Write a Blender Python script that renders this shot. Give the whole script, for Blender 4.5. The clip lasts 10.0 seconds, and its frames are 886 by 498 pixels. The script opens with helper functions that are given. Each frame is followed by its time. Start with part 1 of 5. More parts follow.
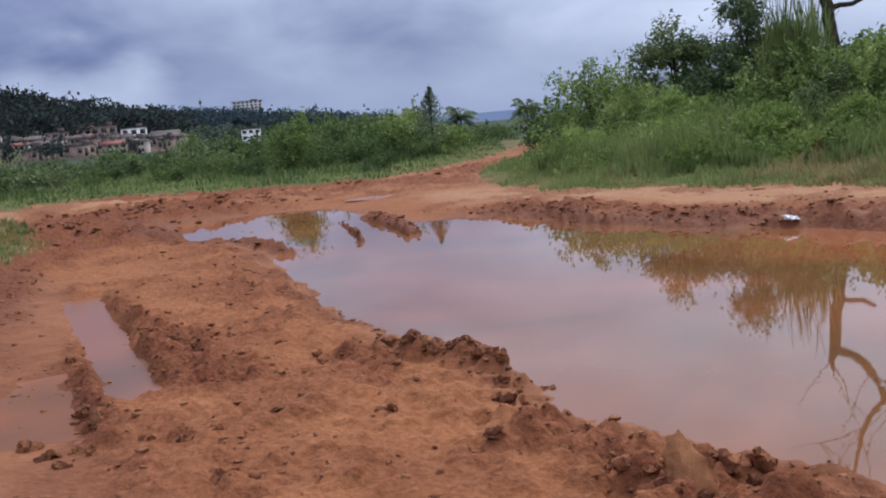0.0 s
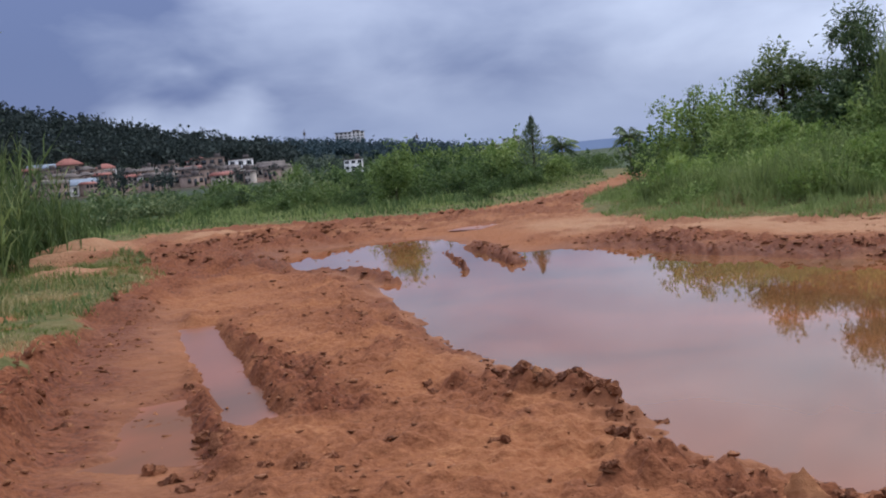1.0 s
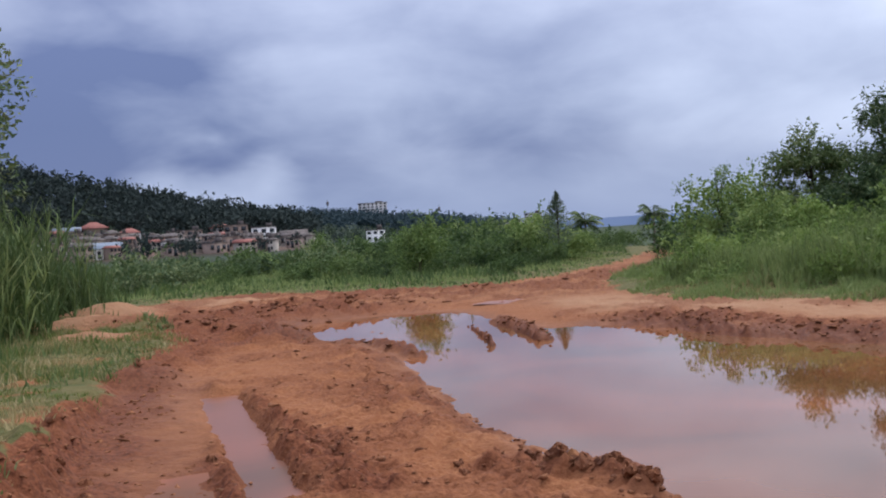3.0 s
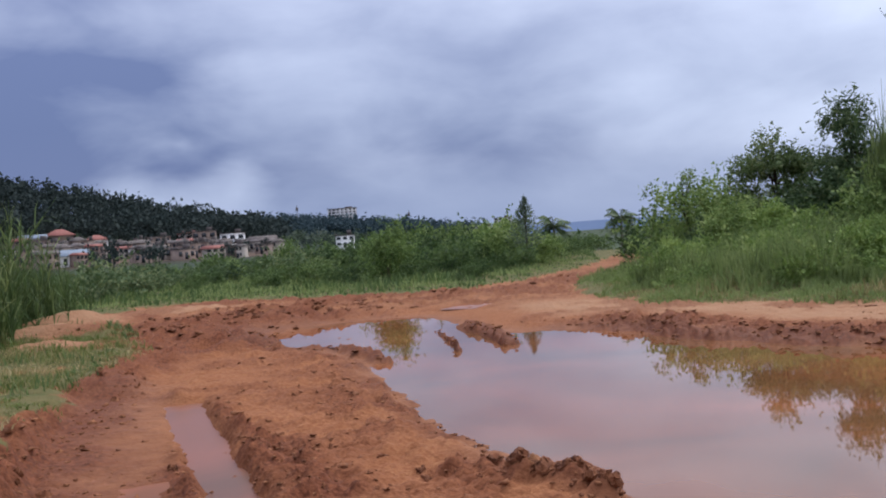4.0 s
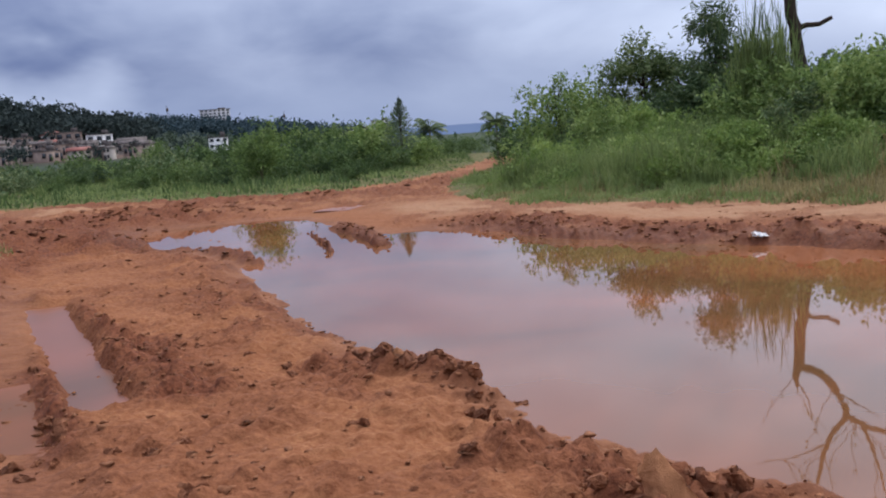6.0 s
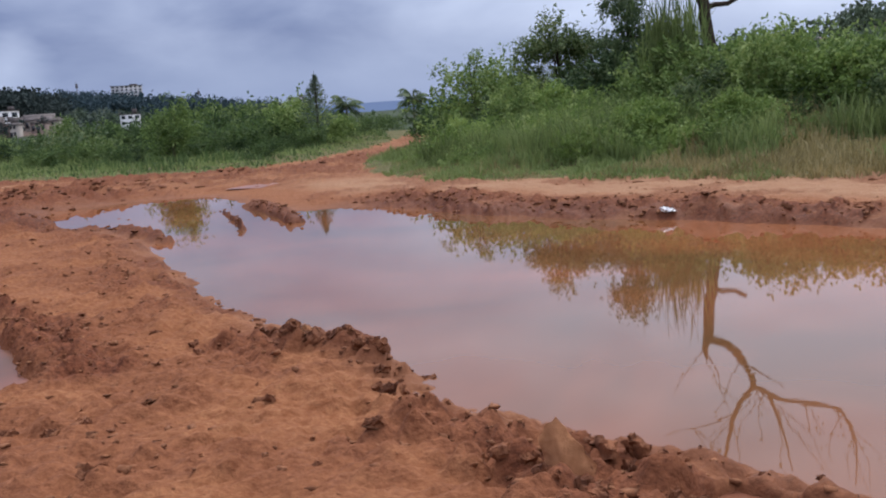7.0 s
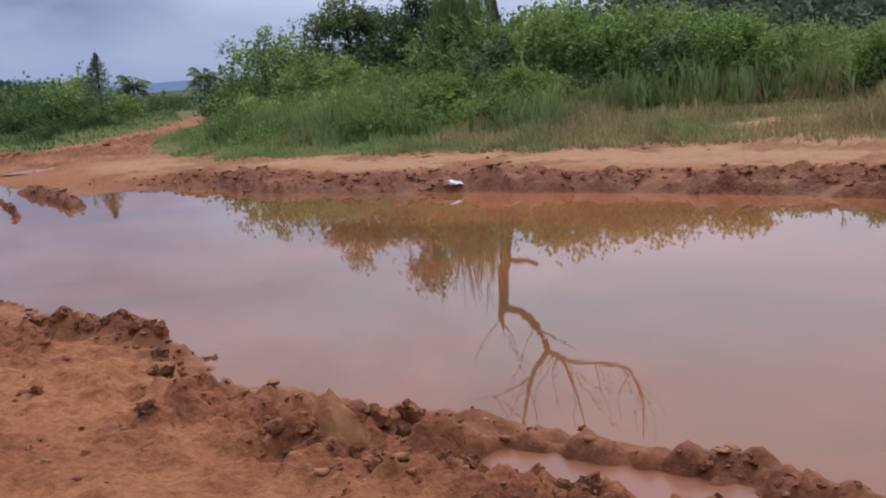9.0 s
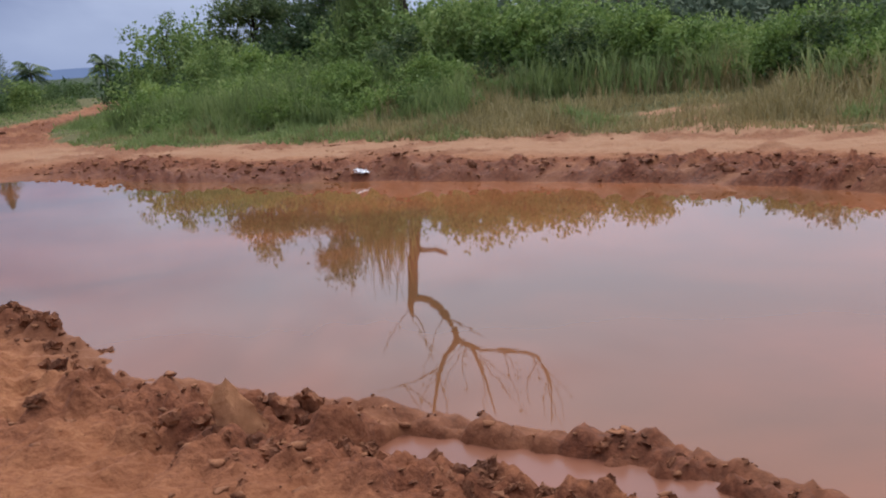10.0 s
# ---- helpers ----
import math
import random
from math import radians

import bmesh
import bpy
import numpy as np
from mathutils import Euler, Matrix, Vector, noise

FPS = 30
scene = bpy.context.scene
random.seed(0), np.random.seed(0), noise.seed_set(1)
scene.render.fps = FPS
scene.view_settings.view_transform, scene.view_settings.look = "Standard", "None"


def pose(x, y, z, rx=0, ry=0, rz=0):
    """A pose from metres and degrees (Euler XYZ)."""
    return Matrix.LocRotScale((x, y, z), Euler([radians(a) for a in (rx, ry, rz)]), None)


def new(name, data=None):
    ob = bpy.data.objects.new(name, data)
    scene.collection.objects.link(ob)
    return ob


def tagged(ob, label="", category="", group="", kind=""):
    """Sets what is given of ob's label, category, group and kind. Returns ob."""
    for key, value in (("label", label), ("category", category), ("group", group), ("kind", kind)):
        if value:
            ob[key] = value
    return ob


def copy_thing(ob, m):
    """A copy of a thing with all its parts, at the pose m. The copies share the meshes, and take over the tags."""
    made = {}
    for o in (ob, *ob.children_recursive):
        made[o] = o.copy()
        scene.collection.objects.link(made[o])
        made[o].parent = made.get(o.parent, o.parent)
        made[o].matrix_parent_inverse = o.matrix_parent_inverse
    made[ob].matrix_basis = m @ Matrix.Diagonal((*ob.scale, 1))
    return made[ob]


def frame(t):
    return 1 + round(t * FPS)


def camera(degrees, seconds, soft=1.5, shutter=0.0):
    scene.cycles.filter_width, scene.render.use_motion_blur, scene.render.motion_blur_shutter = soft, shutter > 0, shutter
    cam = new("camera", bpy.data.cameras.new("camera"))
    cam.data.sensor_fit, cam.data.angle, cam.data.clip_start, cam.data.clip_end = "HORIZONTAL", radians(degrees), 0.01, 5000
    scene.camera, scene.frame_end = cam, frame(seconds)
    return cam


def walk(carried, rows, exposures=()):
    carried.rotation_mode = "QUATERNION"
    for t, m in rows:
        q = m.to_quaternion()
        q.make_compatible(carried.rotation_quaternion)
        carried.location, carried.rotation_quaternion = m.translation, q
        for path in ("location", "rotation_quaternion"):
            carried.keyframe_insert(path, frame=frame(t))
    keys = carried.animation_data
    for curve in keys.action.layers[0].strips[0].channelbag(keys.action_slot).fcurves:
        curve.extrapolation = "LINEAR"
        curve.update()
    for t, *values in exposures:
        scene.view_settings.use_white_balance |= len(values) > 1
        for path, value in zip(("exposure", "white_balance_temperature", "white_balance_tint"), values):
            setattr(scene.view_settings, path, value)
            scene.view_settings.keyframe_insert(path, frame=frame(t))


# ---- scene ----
cam = camera(46.26, 10.0, soft=2.0)
# seconds, eye x y z in metres, yaw to the left, pitch up, roll
ROWS = [
    (0.0, 0.000, 0.000, 1.400, 0.00, -6.87, -4.79),
    (0.5, -0.012, -0.029, 1.409, 2.94, -5.88, -5.03),
    (1.0, -0.060, -0.033, 1.421, 5.37, -4.80, -5.20),
    (1.5, -0.128, 0.010, 1.419, 6.68, -3.72, -5.00),
    (2.0, -0.172, 0.054, 1.416, 7.07, -2.44, -4.50),
    (2.5, -0.175, 0.090, 1.425, 6.75, -1.17, -4.01),
    (4.0, -0.109, 0.100, 1.433, 4.50, -0.56, -4.07),
    (4.5, -0.086, 0.072, 1.425, 3.41, -2.04, -4.33),
    (5.0, -0.073, 0.058, 1.414, 1.85, -3.79, -4.29),
    (5.5, -0.060, 0.054, 1.410, 0.10, -5.21, -4.03),
    (7.0, 0.024, 0.048, 1.382, -6.30, -7.86, -3.66),
    (7.5, 0.050, 0.037, 1.378, -8.62, -8.29, -3.80),
    (8.0, 0.074, 0.014, 1.371, -11.39, -8.71, -4.05),
    (8.5, 0.110, 0.015, 1.360, -14.13, -9.20, -4.34),
    (9.0, 0.140, 0.013, 1.351, -17.17, -9.79, -4.26),
    (9.5, 0.166, 0.017, 1.340, -19.85, -10.28, -3.88),
    (10.0, 0.184, 0.006, 1.336, -22.11, -10.70, -3.78),
]
walk(cam, [(t, pose(x, y, z, 0, 0, yaw) @ pose(0, 0, 0, 90 + pitch) @ pose(0, 0, 0, 0, 0, roll)) for t, x, y, z, yaw, pitch, roll in ROWS])

# ---- light: an overcast sky, brighter overhead, with a wide weak sun behind the clouds ----
world = bpy.data.worlds.new("overcast_sky")
scene.world = world
world.use_nodes = True


class Nodes:
    """A small builder of node trees."""

    def __init__(self, tree):
        self.tree = tree
        tree.nodes.clear()

    def add(self, kind, values=None, **props):
        n = self.tree.nodes.new(kind)
        for key, value in props.items():
            setattr(n, key, value)
        for key, value in (values or {}).items():
            if isinstance(value, bpy.types.NodeSocket):
                self.tree.links.new(value, n.inputs[key])
            else:
                n.inputs[key].default_value = value
        return n

    def mix(self, fac, a, b, mode="MIX"):
        n = self.tree.nodes.new("ShaderNodeMix")
        n.data_type, n.blend_type = "RGBA", mode
        for slot, value in ((0, fac), (6, a), (7, b)):
            if isinstance(value, bpy.types.NodeSocket):
                self.tree.links.new(value, n.inputs[slot])
            else:
                n.inputs[slot].default_value = value if slot == 0 else (*value, 1)
        return n.outputs[2]

    def math(self, op, a, b=0.0, clamp=False):
        n = self.add("ShaderNodeMath", {0: a, 1: b}, operation=op)
        n.use_clamp = clamp
        return n.outputs[0]

    def span(self, value, a, b, c=0.0, d=1.0):
        return self.add("ShaderNodeMapRange", {0: value, 1: a, 2: b, 3: c, 4: d}).outputs[0]

    def noise(self, vector, scale, detail=4.0, rough=0.55, bend=0.0):
        return self.add("ShaderNodeTexNoise", {"Vector": vector, "Scale": scale, "Detail": detail, "Roughness": rough, "Distortion": bend}).outputs[0]


SUN_UP, SUN_TURN = 50.0, 28.0
k = Nodes(world.node_tree)
way = k.add("ShaderNodeTexCoord").outputs["Generated"]
height = k.add("ShaderNodeSeparateXYZ", {0: way}).outputs[2]
side = k.add("ShaderNodeSeparateXYZ", {0: way}).outputs[0]
low = k.add("ShaderNodeMapping", {"Vector": way, "Scale": (1.0, 1.0, 2.4), "Location": (0.35, 0.2, 0.1)}).outputs[0]
big = k.noise(low, 2.6, 3.0, 0.5, 0.3)
fine = k.noise(k.add("ShaderNodeMapping", {"Vector": way, "Scale": (1.0, 1.0, 2.2), "Location": (1.7, 0.4, 0.8)}).outputs[0], 7.0, 5.0, 0.5, 0.25)
stray = k.add("ShaderNodeTexNoise", {"Vector": low, "Scale": 5.0, "Detail": 4.0}).outputs["Color"]
stray = k.add("ShaderNodeVectorMath", {0: stray, 1: (0.5, 0.5, 0.5)}, operation="SUBTRACT").outputs[0]
stray = k.add("ShaderNodeVectorMath", {0: stray, "Scale": 0.22}, operation="SCALE").outputs[0]
bent = k.add("ShaderNodeVectorMath", {0: k.add("ShaderNodeMapping", {"Vector": way, "Scale": (1.0, 1.0, 2.0)}).outputs[0], 1: stray}, operation="ADD").outputs[0]
bent = k.add("ShaderNodeVectorMath", {0: bent}, operation="NORMALIZE").outputs[0]
cover = k.math("ADD", k.math("ADD", k.math("MULTIPLY", k.math("SUBTRACT", big, 0.5), 0.42), k.math("MULTIPLY", k.math("SUBTRACT", fine, 0.5), 0.40)), 0.57)
cover = k.math("ADD", cover, k.math("ADD", k.math("MULTIPLY", side, 0.22), k.math("MULTIPLY", k.math("SUBTRACT", height, 0.15), 0.34)))


def cloud_mass(az, el, wide, amount):
    """A soft bank of cloud in that direction: dark where amount is negative, thin and bright where it is positive."""
    global cover
    x, y, z = math.sin(radians(az)) * math.cos(radians(el)), math.cos(radians(az)) * math.cos(radians(el)), 2.0 * math.sin(radians(el))
    near = k.add("ShaderNodeVectorMath", {0: bent, 1: Vector((x, y, z)).normalized()}, operation="DOT_PRODUCT").outputs["Value"]
    body = k.add("ShaderNodeMapRange", {0: near, 1: math.cos(radians(wide)), 2: 1.0, 3: 0.0, 4: amount}, interpolation_type="SMOOTHSTEP").outputs[0]
    cover = k.math("ADD", cover, body)


for az, el, wide, amount in ((-22.5, 7.4, 10.0, -0.15), (-34.0, 9.0, 12.0, -0.08), (-19.0, 3.4, 6.5, 0.22), (-9.0, 4.6, 7.0, -0.07), (0.0, 4.6, 8.0, -0.09), (8.0, 4.4, 8.0, -0.06),
                            (-11.5, 9.5, 9.0, 0.04), (15.0, 8.5, 12.0, 0.06), (38.0, 12.0, 24.0, 0.12), (-21.0, 12.5, 9.0, -0.10)):
    cloud_mass(az, el, wide, amount)
cloud = k.mix(k.span(cover, 0.33, 0.80), (0.145, 0.196, 0.400), (0.69, 0.785, 1.04))
haze = k.mix(k.span(height, 0.0, 0.075), (0.285, 0.370, 0.61), cloud)
lit = k.mix(1.0, haze, k.add("ShaderNodeCombineXYZ", {i: k.span(height, 0.12, 0.75, 1.0, top) for i, top in enumerate((2.1, 1.94, 1.78))}).outputs[0], "MULTIPLY")
sky = k.add("ShaderNodeTexSky", sky_type="NISHITA", sun_disc=False, sun_elevation=radians(SUN_UP), sun_rotation=radians(SUN_TURN))
clear = k.mix(1.0, sky.outputs[0], (0.08, 0.08, 0.08), "MULTIPLY")
k.add("ShaderNodeOutputWorld", {0: k.add("ShaderNodeBackground", {0: k.mix(0.92, clear, lit), 1: 1.0}).outputs[0]})

sun = new("sun", bpy.data.lights.new("sun", "SUN"))
sun.data.energy, sun.data.angle, sun.data.color = 1.9, radians(24), (1.0, 0.95, 0.89)
sun.rotation_euler = (radians(90 - SUN_UP), 0, radians(180 - SUN_TURN))
scene.view_settings.exposure = 0.05

# ---- materials ----


def material(name):
    m = bpy.data.materials.new(name)
    m.use_nodes = True
    return m, Nodes(m.node_tree)


def finish(k, colour, rough=0.9, bump=None, strength=0.5, distance=0.02, **more):
    values = {"Base Color": colour if isinstance(colour, bpy.types.NodeSocket) else (*colour, 1), "Roughness": rough}
    values.update({key.replace("_", " "): v for key, v in more.items()})
    if bump is not None:
        values["Normal"] = k.add("ShaderNodeBump", {"Height": bump, "Strength": strength, "Distance": distance}).outputs[0]
    bsdf = k.add("ShaderNodeBsdfPrincipled", values)
    k.add("ShaderNodeOutputMaterial", {0: bsdf.outputs[0]})
    return bsdf


def place_of(k):
    return k.add("ShaderNodeNewGeometry").outputs["Position"]


def make_ground():
    m, k = material("laterite_soil_and_turf")
    at = place_of(k)
    wet = k.add("ShaderNodeAttribute", attribute_name="wet").outputs["Fac"]
    dry = k.add("ShaderNodeAttribute", attribute_name="dry").outputs["Fac"]
    turf = k.add("ShaderNodeAttribute", attribute_name="turf").outputs["Fac"]
    churn_shade = k.add("ShaderNodeAttribute", attribute_name="churn_shade").outputs["Fac"]
    scrub = k.add("ShaderNodeAttribute", attribute_name="scrub").outputs["Fac"]
    broad, mid, grain, grit = k.noise(at, 0.7, 4), k.noise(at, 4.0, 6, 0.6), k.noise(at, 28.0, 5, 0.65), k.noise(at, 140.0, 3)
    clay = k.mix(k.span(mid, 0.3, 0.72), (0.250, 0.106, 0.047), (0.462, 0.223, 0.105))
    clay = k.mix(k.span(broad, 0.40, 0.62, 0.0, 0.6), clay, (0.466, 0.217, 0.102))
    clay = k.mix(k.span(grain, 0.36, 0.64, 0.0, 0.5), (0.205, 0.072, 0.029), clay)
    clay = k.mix(k.math("MULTIPLY", dry, k.span(mid, 0.2, 0.7, 0.5, 1.0)), clay, (0.335, 0.188, 0.106))
    clay = k.mix(k.math("MULTIPLY", wet, 0.75), clay, k.mix(k.span(mid, 0.3, 0.7), (0.150, 0.058, 0.027), (0.232, 0.096, 0.046)))
    dark = k.mix(k.span(grain, 0.35, 0.7), (0.082, 0.027, 0.014), (0.225, 0.076, 0.036))
    dark = k.mix(k.math("MULTIPLY", wet, 0.9), dark, k.mix(k.span(grain, 0.35, 0.7), (0.060, 0.018, 0.009), (0.180, 0.056, 0.026)))
    # Turned clay is darker; the mask also carries shade painted on the banks.
    clay = k.mix(k.math("MULTIPLY", churn_shade, k.span(mid, 0.3, 0.6, 0.66, 1.0)), clay, dark)
    soil = k.mix(k.span(mid, 0.35, 0.65), (0.072, 0.082, 0.027), (0.146, 0.118, 0.048))
    soil = k.mix(scrub, soil, k.mix(k.span(k.noise(at, 0.03, 4), 0.35, 0.65), (0.022, 0.036, 0.024), (0.050, 0.070, 0.036)))
    soil = k.mix(k.add("ShaderNodeAttribute", attribute_name="earth").outputs["Fac"], soil, k.mix(k.span(k.noise(at, 0.06, 5), 0.35, 0.65), (0.050, 0.040, 0.030), (0.150, 0.092, 0.068)))
    edge = k.math("ADD", k.math("MULTIPLY", turf, k.span(broad, 0.3, 0.55, 0.62, 1.0)), k.math("MULTIPLY", k.math("SUBTRACT", mid, 0.5), 0.9))
    colour = k.mix(k.span(edge, 0.4, 0.6), clay, soil)
    relief = k.math("ADD", k.math("MULTIPLY", mid, 1.2), k.math("ADD", k.math("MULTIPLY", k.noise(at, 11.0, 4, 0.6), 0.9), k.math("ADD", k.math("MULTIPLY", grain, 0.18), k.math("MULTIPLY", grit, 0.03))))
    rough = k.math("SUBTRACT", 0.92, k.math("MULTIPLY", wet, k.span(broad, 0.3, 0.7, 0.05, 0.24)))
    finish(k, colour, rough, relief, k.math("SUBTRACT", 0.78, k.math("MULTIPLY", wet, 0.4)), 0.05, Specular_IOR_Level=0.14)
    return m


def make_clod():
    m, k = material("turned_clay")
    at = place_of(k)
    mid, grain = k.noise(at, 9.0, 5, 0.6), k.noise(at, 60.0, 4, 0.65)
    pick = k.add("ShaderNodeObjectInfo").outputs["Random"]
    island = k.add("ShaderNodeNewGeometry").outputs["Random Per Island"]
    colour = k.mix(k.span(mid, 0.35, 0.65), (0.090, 0.033, 0.017), (0.250, 0.096, 0.044))
    colour = k.mix(k.math("MULTIPLY", k.math("FRACT", k.math("ADD", pick, island)), 0.16), colour, (0.400, 0.165, 0.068))
    finish(k, colour, 0.85, grain, 0.9, 0.015, Specular_IOR_Level=0.2)
    return m


def make_water(name, colour, ripple, rough=0.02, gloss=0.5):
    m, k = material(name)
    at = place_of(k)
    slow, quick = k.noise(at, 1.3, 2, 0.5), k.noise(at, 9.0, 2, 0.5)
    shallow = k.add("ShaderNodeAttribute", attribute_name="shallow").outputs["Fac"]
    silt = k.mix(k.span(k.noise(at, 0.34, 4, 0.55, 0.6), 0.38, 0.62), tuple(c * 0.8 for c in colour), (colour[0] * 1.5, colour[1] * 1.15, colour[2] * 1.15))
    silt = k.mix(k.math("MULTIPLY", shallow, k.span(k.noise(at, 1.1, 4, 0.6), 0.3, 0.65, 0.45, 1.0)), silt, (0.250, 0.086, 0.038))
    wave = k.math("ADD", k.math("MULTIPLY", slow, 0.8), k.math("MULTIPLY", quick, 0.2))
    finish(k, silt, rough, wave, ripple, 0.02, IOR=1.33, Specular_IOR_Level=gloss)
    return m


def make_leaf(name, dark, mid, light, through_light=0.3, gloss=0.5):
    m, k = material(name)
    pick = k.add("ShaderNodeNewGeometry").outputs["Random Per Island"]
    one = k.add("ShaderNodeObjectInfo").outputs["Random"]
    patch = k.span(k.noise(place_of(k), 1.5, 4, 0.6), 0.3, 0.7)
    tone = k.math("ADD", k.math("MULTIPLY", pick, 0.48), k.math("ADD", k.math("MULTIPLY", patch, 0.50), k.math("MULTIPLY", k.math("SUBTRACT", one, 0.22), 0.46)))
    colour = k.mix(k.span(tone, 0.2, 0.65), dark, mid)
    colour = k.mix(k.span(tone, 0.65, 1.05), colour, light)
    bsdf = k.add("ShaderNodeBsdfPrincipled", {"Base Color": colour, "Roughness": gloss + 0.15, "Specular IOR Level": 0.2})
    glow = k.add("ShaderNodeBsdfTranslucent", {"Color": colour})
    both = k.add("ShaderNodeMixShader", {0: through_light, 1: bsdf.outputs[0], 2: glow.outputs[0]})
    k.add("ShaderNodeOutputMaterial", {0: both.outputs[0]})
    return m


def make_plain(name, a, b, scale, rough=0.85, bump=0.4, distance=0.01):
    m, k = material(name)
    at = place_of(k)
    n, fine = k.noise(at, scale, 5, 0.6), k.noise(at, scale * 9, 4, 0.6)
    colour = k.mix(k.span(n, 0.3, 0.7), a, b)
    colour = k.mix(k.span(fine, 0.55, 0.75, 0.0, 0.35), colour, tuple(c * 0.6 for c in a))
    finish(k, colour, rough, fine, bump, distance, Specular_IOR_Level=0.2 if rough > 0.8 else 0.5)
    return m


def make_house(name, a, b):
    """Painted or rendered walls, with streaks and a tone of their own for each house."""
    m, k = material(name)
    pick = k.add("ShaderNodeObjectInfo").outputs["Random"]
    n = k.noise(place_of(k), 0.8, 4, 0.6)
    finish(k, k.mix(k.span(n, 0.35, 0.7, 0.0, 0.4), k.mix(pick, a, b), tuple(c * 0.55 for c in a)), 0.9)
    return m


GROUND = make_ground()
CLOD = make_clod()
WATER = make_water("muddy_water", (0.172, 0.082, 0.034), 0.03)
RUT_WATER = make_water("silty_rut_water", (0.170, 0.082, 0.047), 0.02, 0.32, 0.28)
FILM_WATER = make_water("silty_film_of_water", (0.190, 0.083, 0.042), 0.02, 0.45, 0.14)
TRENCH_WATER = make_water("trench_water", (0.170, 0.078, 0.044), 0.02, 0.22, 0.5)
LEAF_BUSH = make_leaf("bush_leaf", (0.066, 0.112, 0.034), (0.165, 0.246, 0.068), (0.335, 0.410, 0.142))
LEAF_MID = make_leaf("meadow_shrub_leaf", (0.030, 0.056, 0.022), (0.072, 0.122, 0.037), (0.165, 0.228, 0.072))
LEAF_BRIGHT = make_leaf("bright_bush_leaf", (0.082, 0.138, 0.034), (0.178, 0.266, 0.066), (0.330, 0.415, 0.125))
LEAF_DARK = make_leaf("dark_tree_leaf", (0.036, 0.064, 0.028), (0.082, 0.130, 0.052), (0.215, 0.255, 0.112), 0.2)
# Greens greyed for distance: haze is put into these two leaf colours.
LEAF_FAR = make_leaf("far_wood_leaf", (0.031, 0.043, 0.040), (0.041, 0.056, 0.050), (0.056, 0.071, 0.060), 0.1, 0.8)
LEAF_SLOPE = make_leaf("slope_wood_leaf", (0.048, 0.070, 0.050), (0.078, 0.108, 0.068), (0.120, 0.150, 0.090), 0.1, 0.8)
# Bluish base colour stands in for the haze over the far ridge.
LEAF_HAZY = make_leaf("haze_tinted_wood_leaf", (0.030, 0.052, 0.066), (0.048, 0.078, 0.090), (0.080, 0.110, 0.110), 0.1, 0.8)
LEAF_TREE = make_leaf("young_tree_leaf", (0.046, 0.076, 0.030), (0.120, 0.172, 0.062), (0.320, 0.365, 0.155), 0.25)
LEAF_CONIFER = make_leaf("conifer_needles", (0.090, 0.126, 0.090), (0.160, 0.205, 0.145), (0.260, 0.290, 0.220), 0.2, 0.7)
BLADE = make_leaf("grass_blade", (0.122, 0.166, 0.056), (0.206, 0.270, 0.092), (0.325, 0.365, 0.150), 0.35)
BLADE_DRY = make_leaf("dry_grass_blade", (0.180, 0.154, 0.066), (0.330, 0.270, 0.124), (0.480, 0.400, 0.210), 0.3)
BLADE_SHORT = make_leaf("short_turf_blade", (0.055, 0.095, 0.020), (0.115, 0.165, 0.040), (0.250, 0.245, 0.090), 0.3)
REED = make_leaf("elephant_grass_blade", (0.046, 0.078, 0.026), (0.092, 0.146, 0.048), (0.190, 0.245, 0.095), 0.35)
BARK = make_plain("dark_bark", (0.022, 0.015, 0.012), (0.066, 0.046, 0.034), 7.0, 0.9, 0.9, 0.02)
STEM = make_plain("shrub_stem", (0.070, 0.060, 0.035), (0.140, 0.110, 0.065), 12.0)
PALM_TRUNK = make_plain("palm_trunk", (0.110, 0.095, 0.080), (0.200, 0.180, 0.150), 5.0)
CLAY_PALE = make_plain("pale_dried_clay", (0.330, 0.140, 0.060), (0.470, 0.215, 0.100), 22.0, 0.9, 0.9, 0.012)
CRUMB = make_plain("crumbled_clay", (0.150, 0.060, 0.029), (0.320, 0.135, 0.062), 14.0, 0.9, 0.5, 0.008)
PLASTIC = make_plain("dirty_white_plastic", (0.74, 0.74, 0.72), (0.84, 0.84, 0.83), 18.0, 0.4, 0.2)
WALL_EARTH = make_house("earth_rendered_wall", (0.120, 0.080, 0.064), (0.320, 0.240, 0.196))
WALL_WHITE = make_house("white_rendered_wall", (0.680, 0.670, 0.650), (0.820, 0.820, 0.810))
WALL_CREAM = make_house("cream_rendered_wall", (0.260, 0.215, 0.176), (0.430, 0.380, 0.330))
WALL_GREY = make_house("grey_rendered_wall", (0.400, 0.395, 0.400), (0.560, 0.545, 0.540))
ROOF_RED = make_plain("red_tile_roof", (0.210, 0.082, 0.070), (0.310, 0.130, 0.105), 1.5)
ROOF_GREY = make_plain("weathered_sheet_roof", (0.075, 0.062, 0.056), (0.165, 0.142, 0.134), 0.9, 0.85)
ROOF_BLUE = make_plain("blue_sheet_roof", (0.150, 0.190, 0.240), (0.240, 0.280, 0.330), 0.9, 0.85)
PANE = make_plain("dark_window", (0.020, 0.024, 0.030), (0.040, 0.046, 0.055), 2.0, 0.2, 0.0)

# ---- helpers for meshes ----


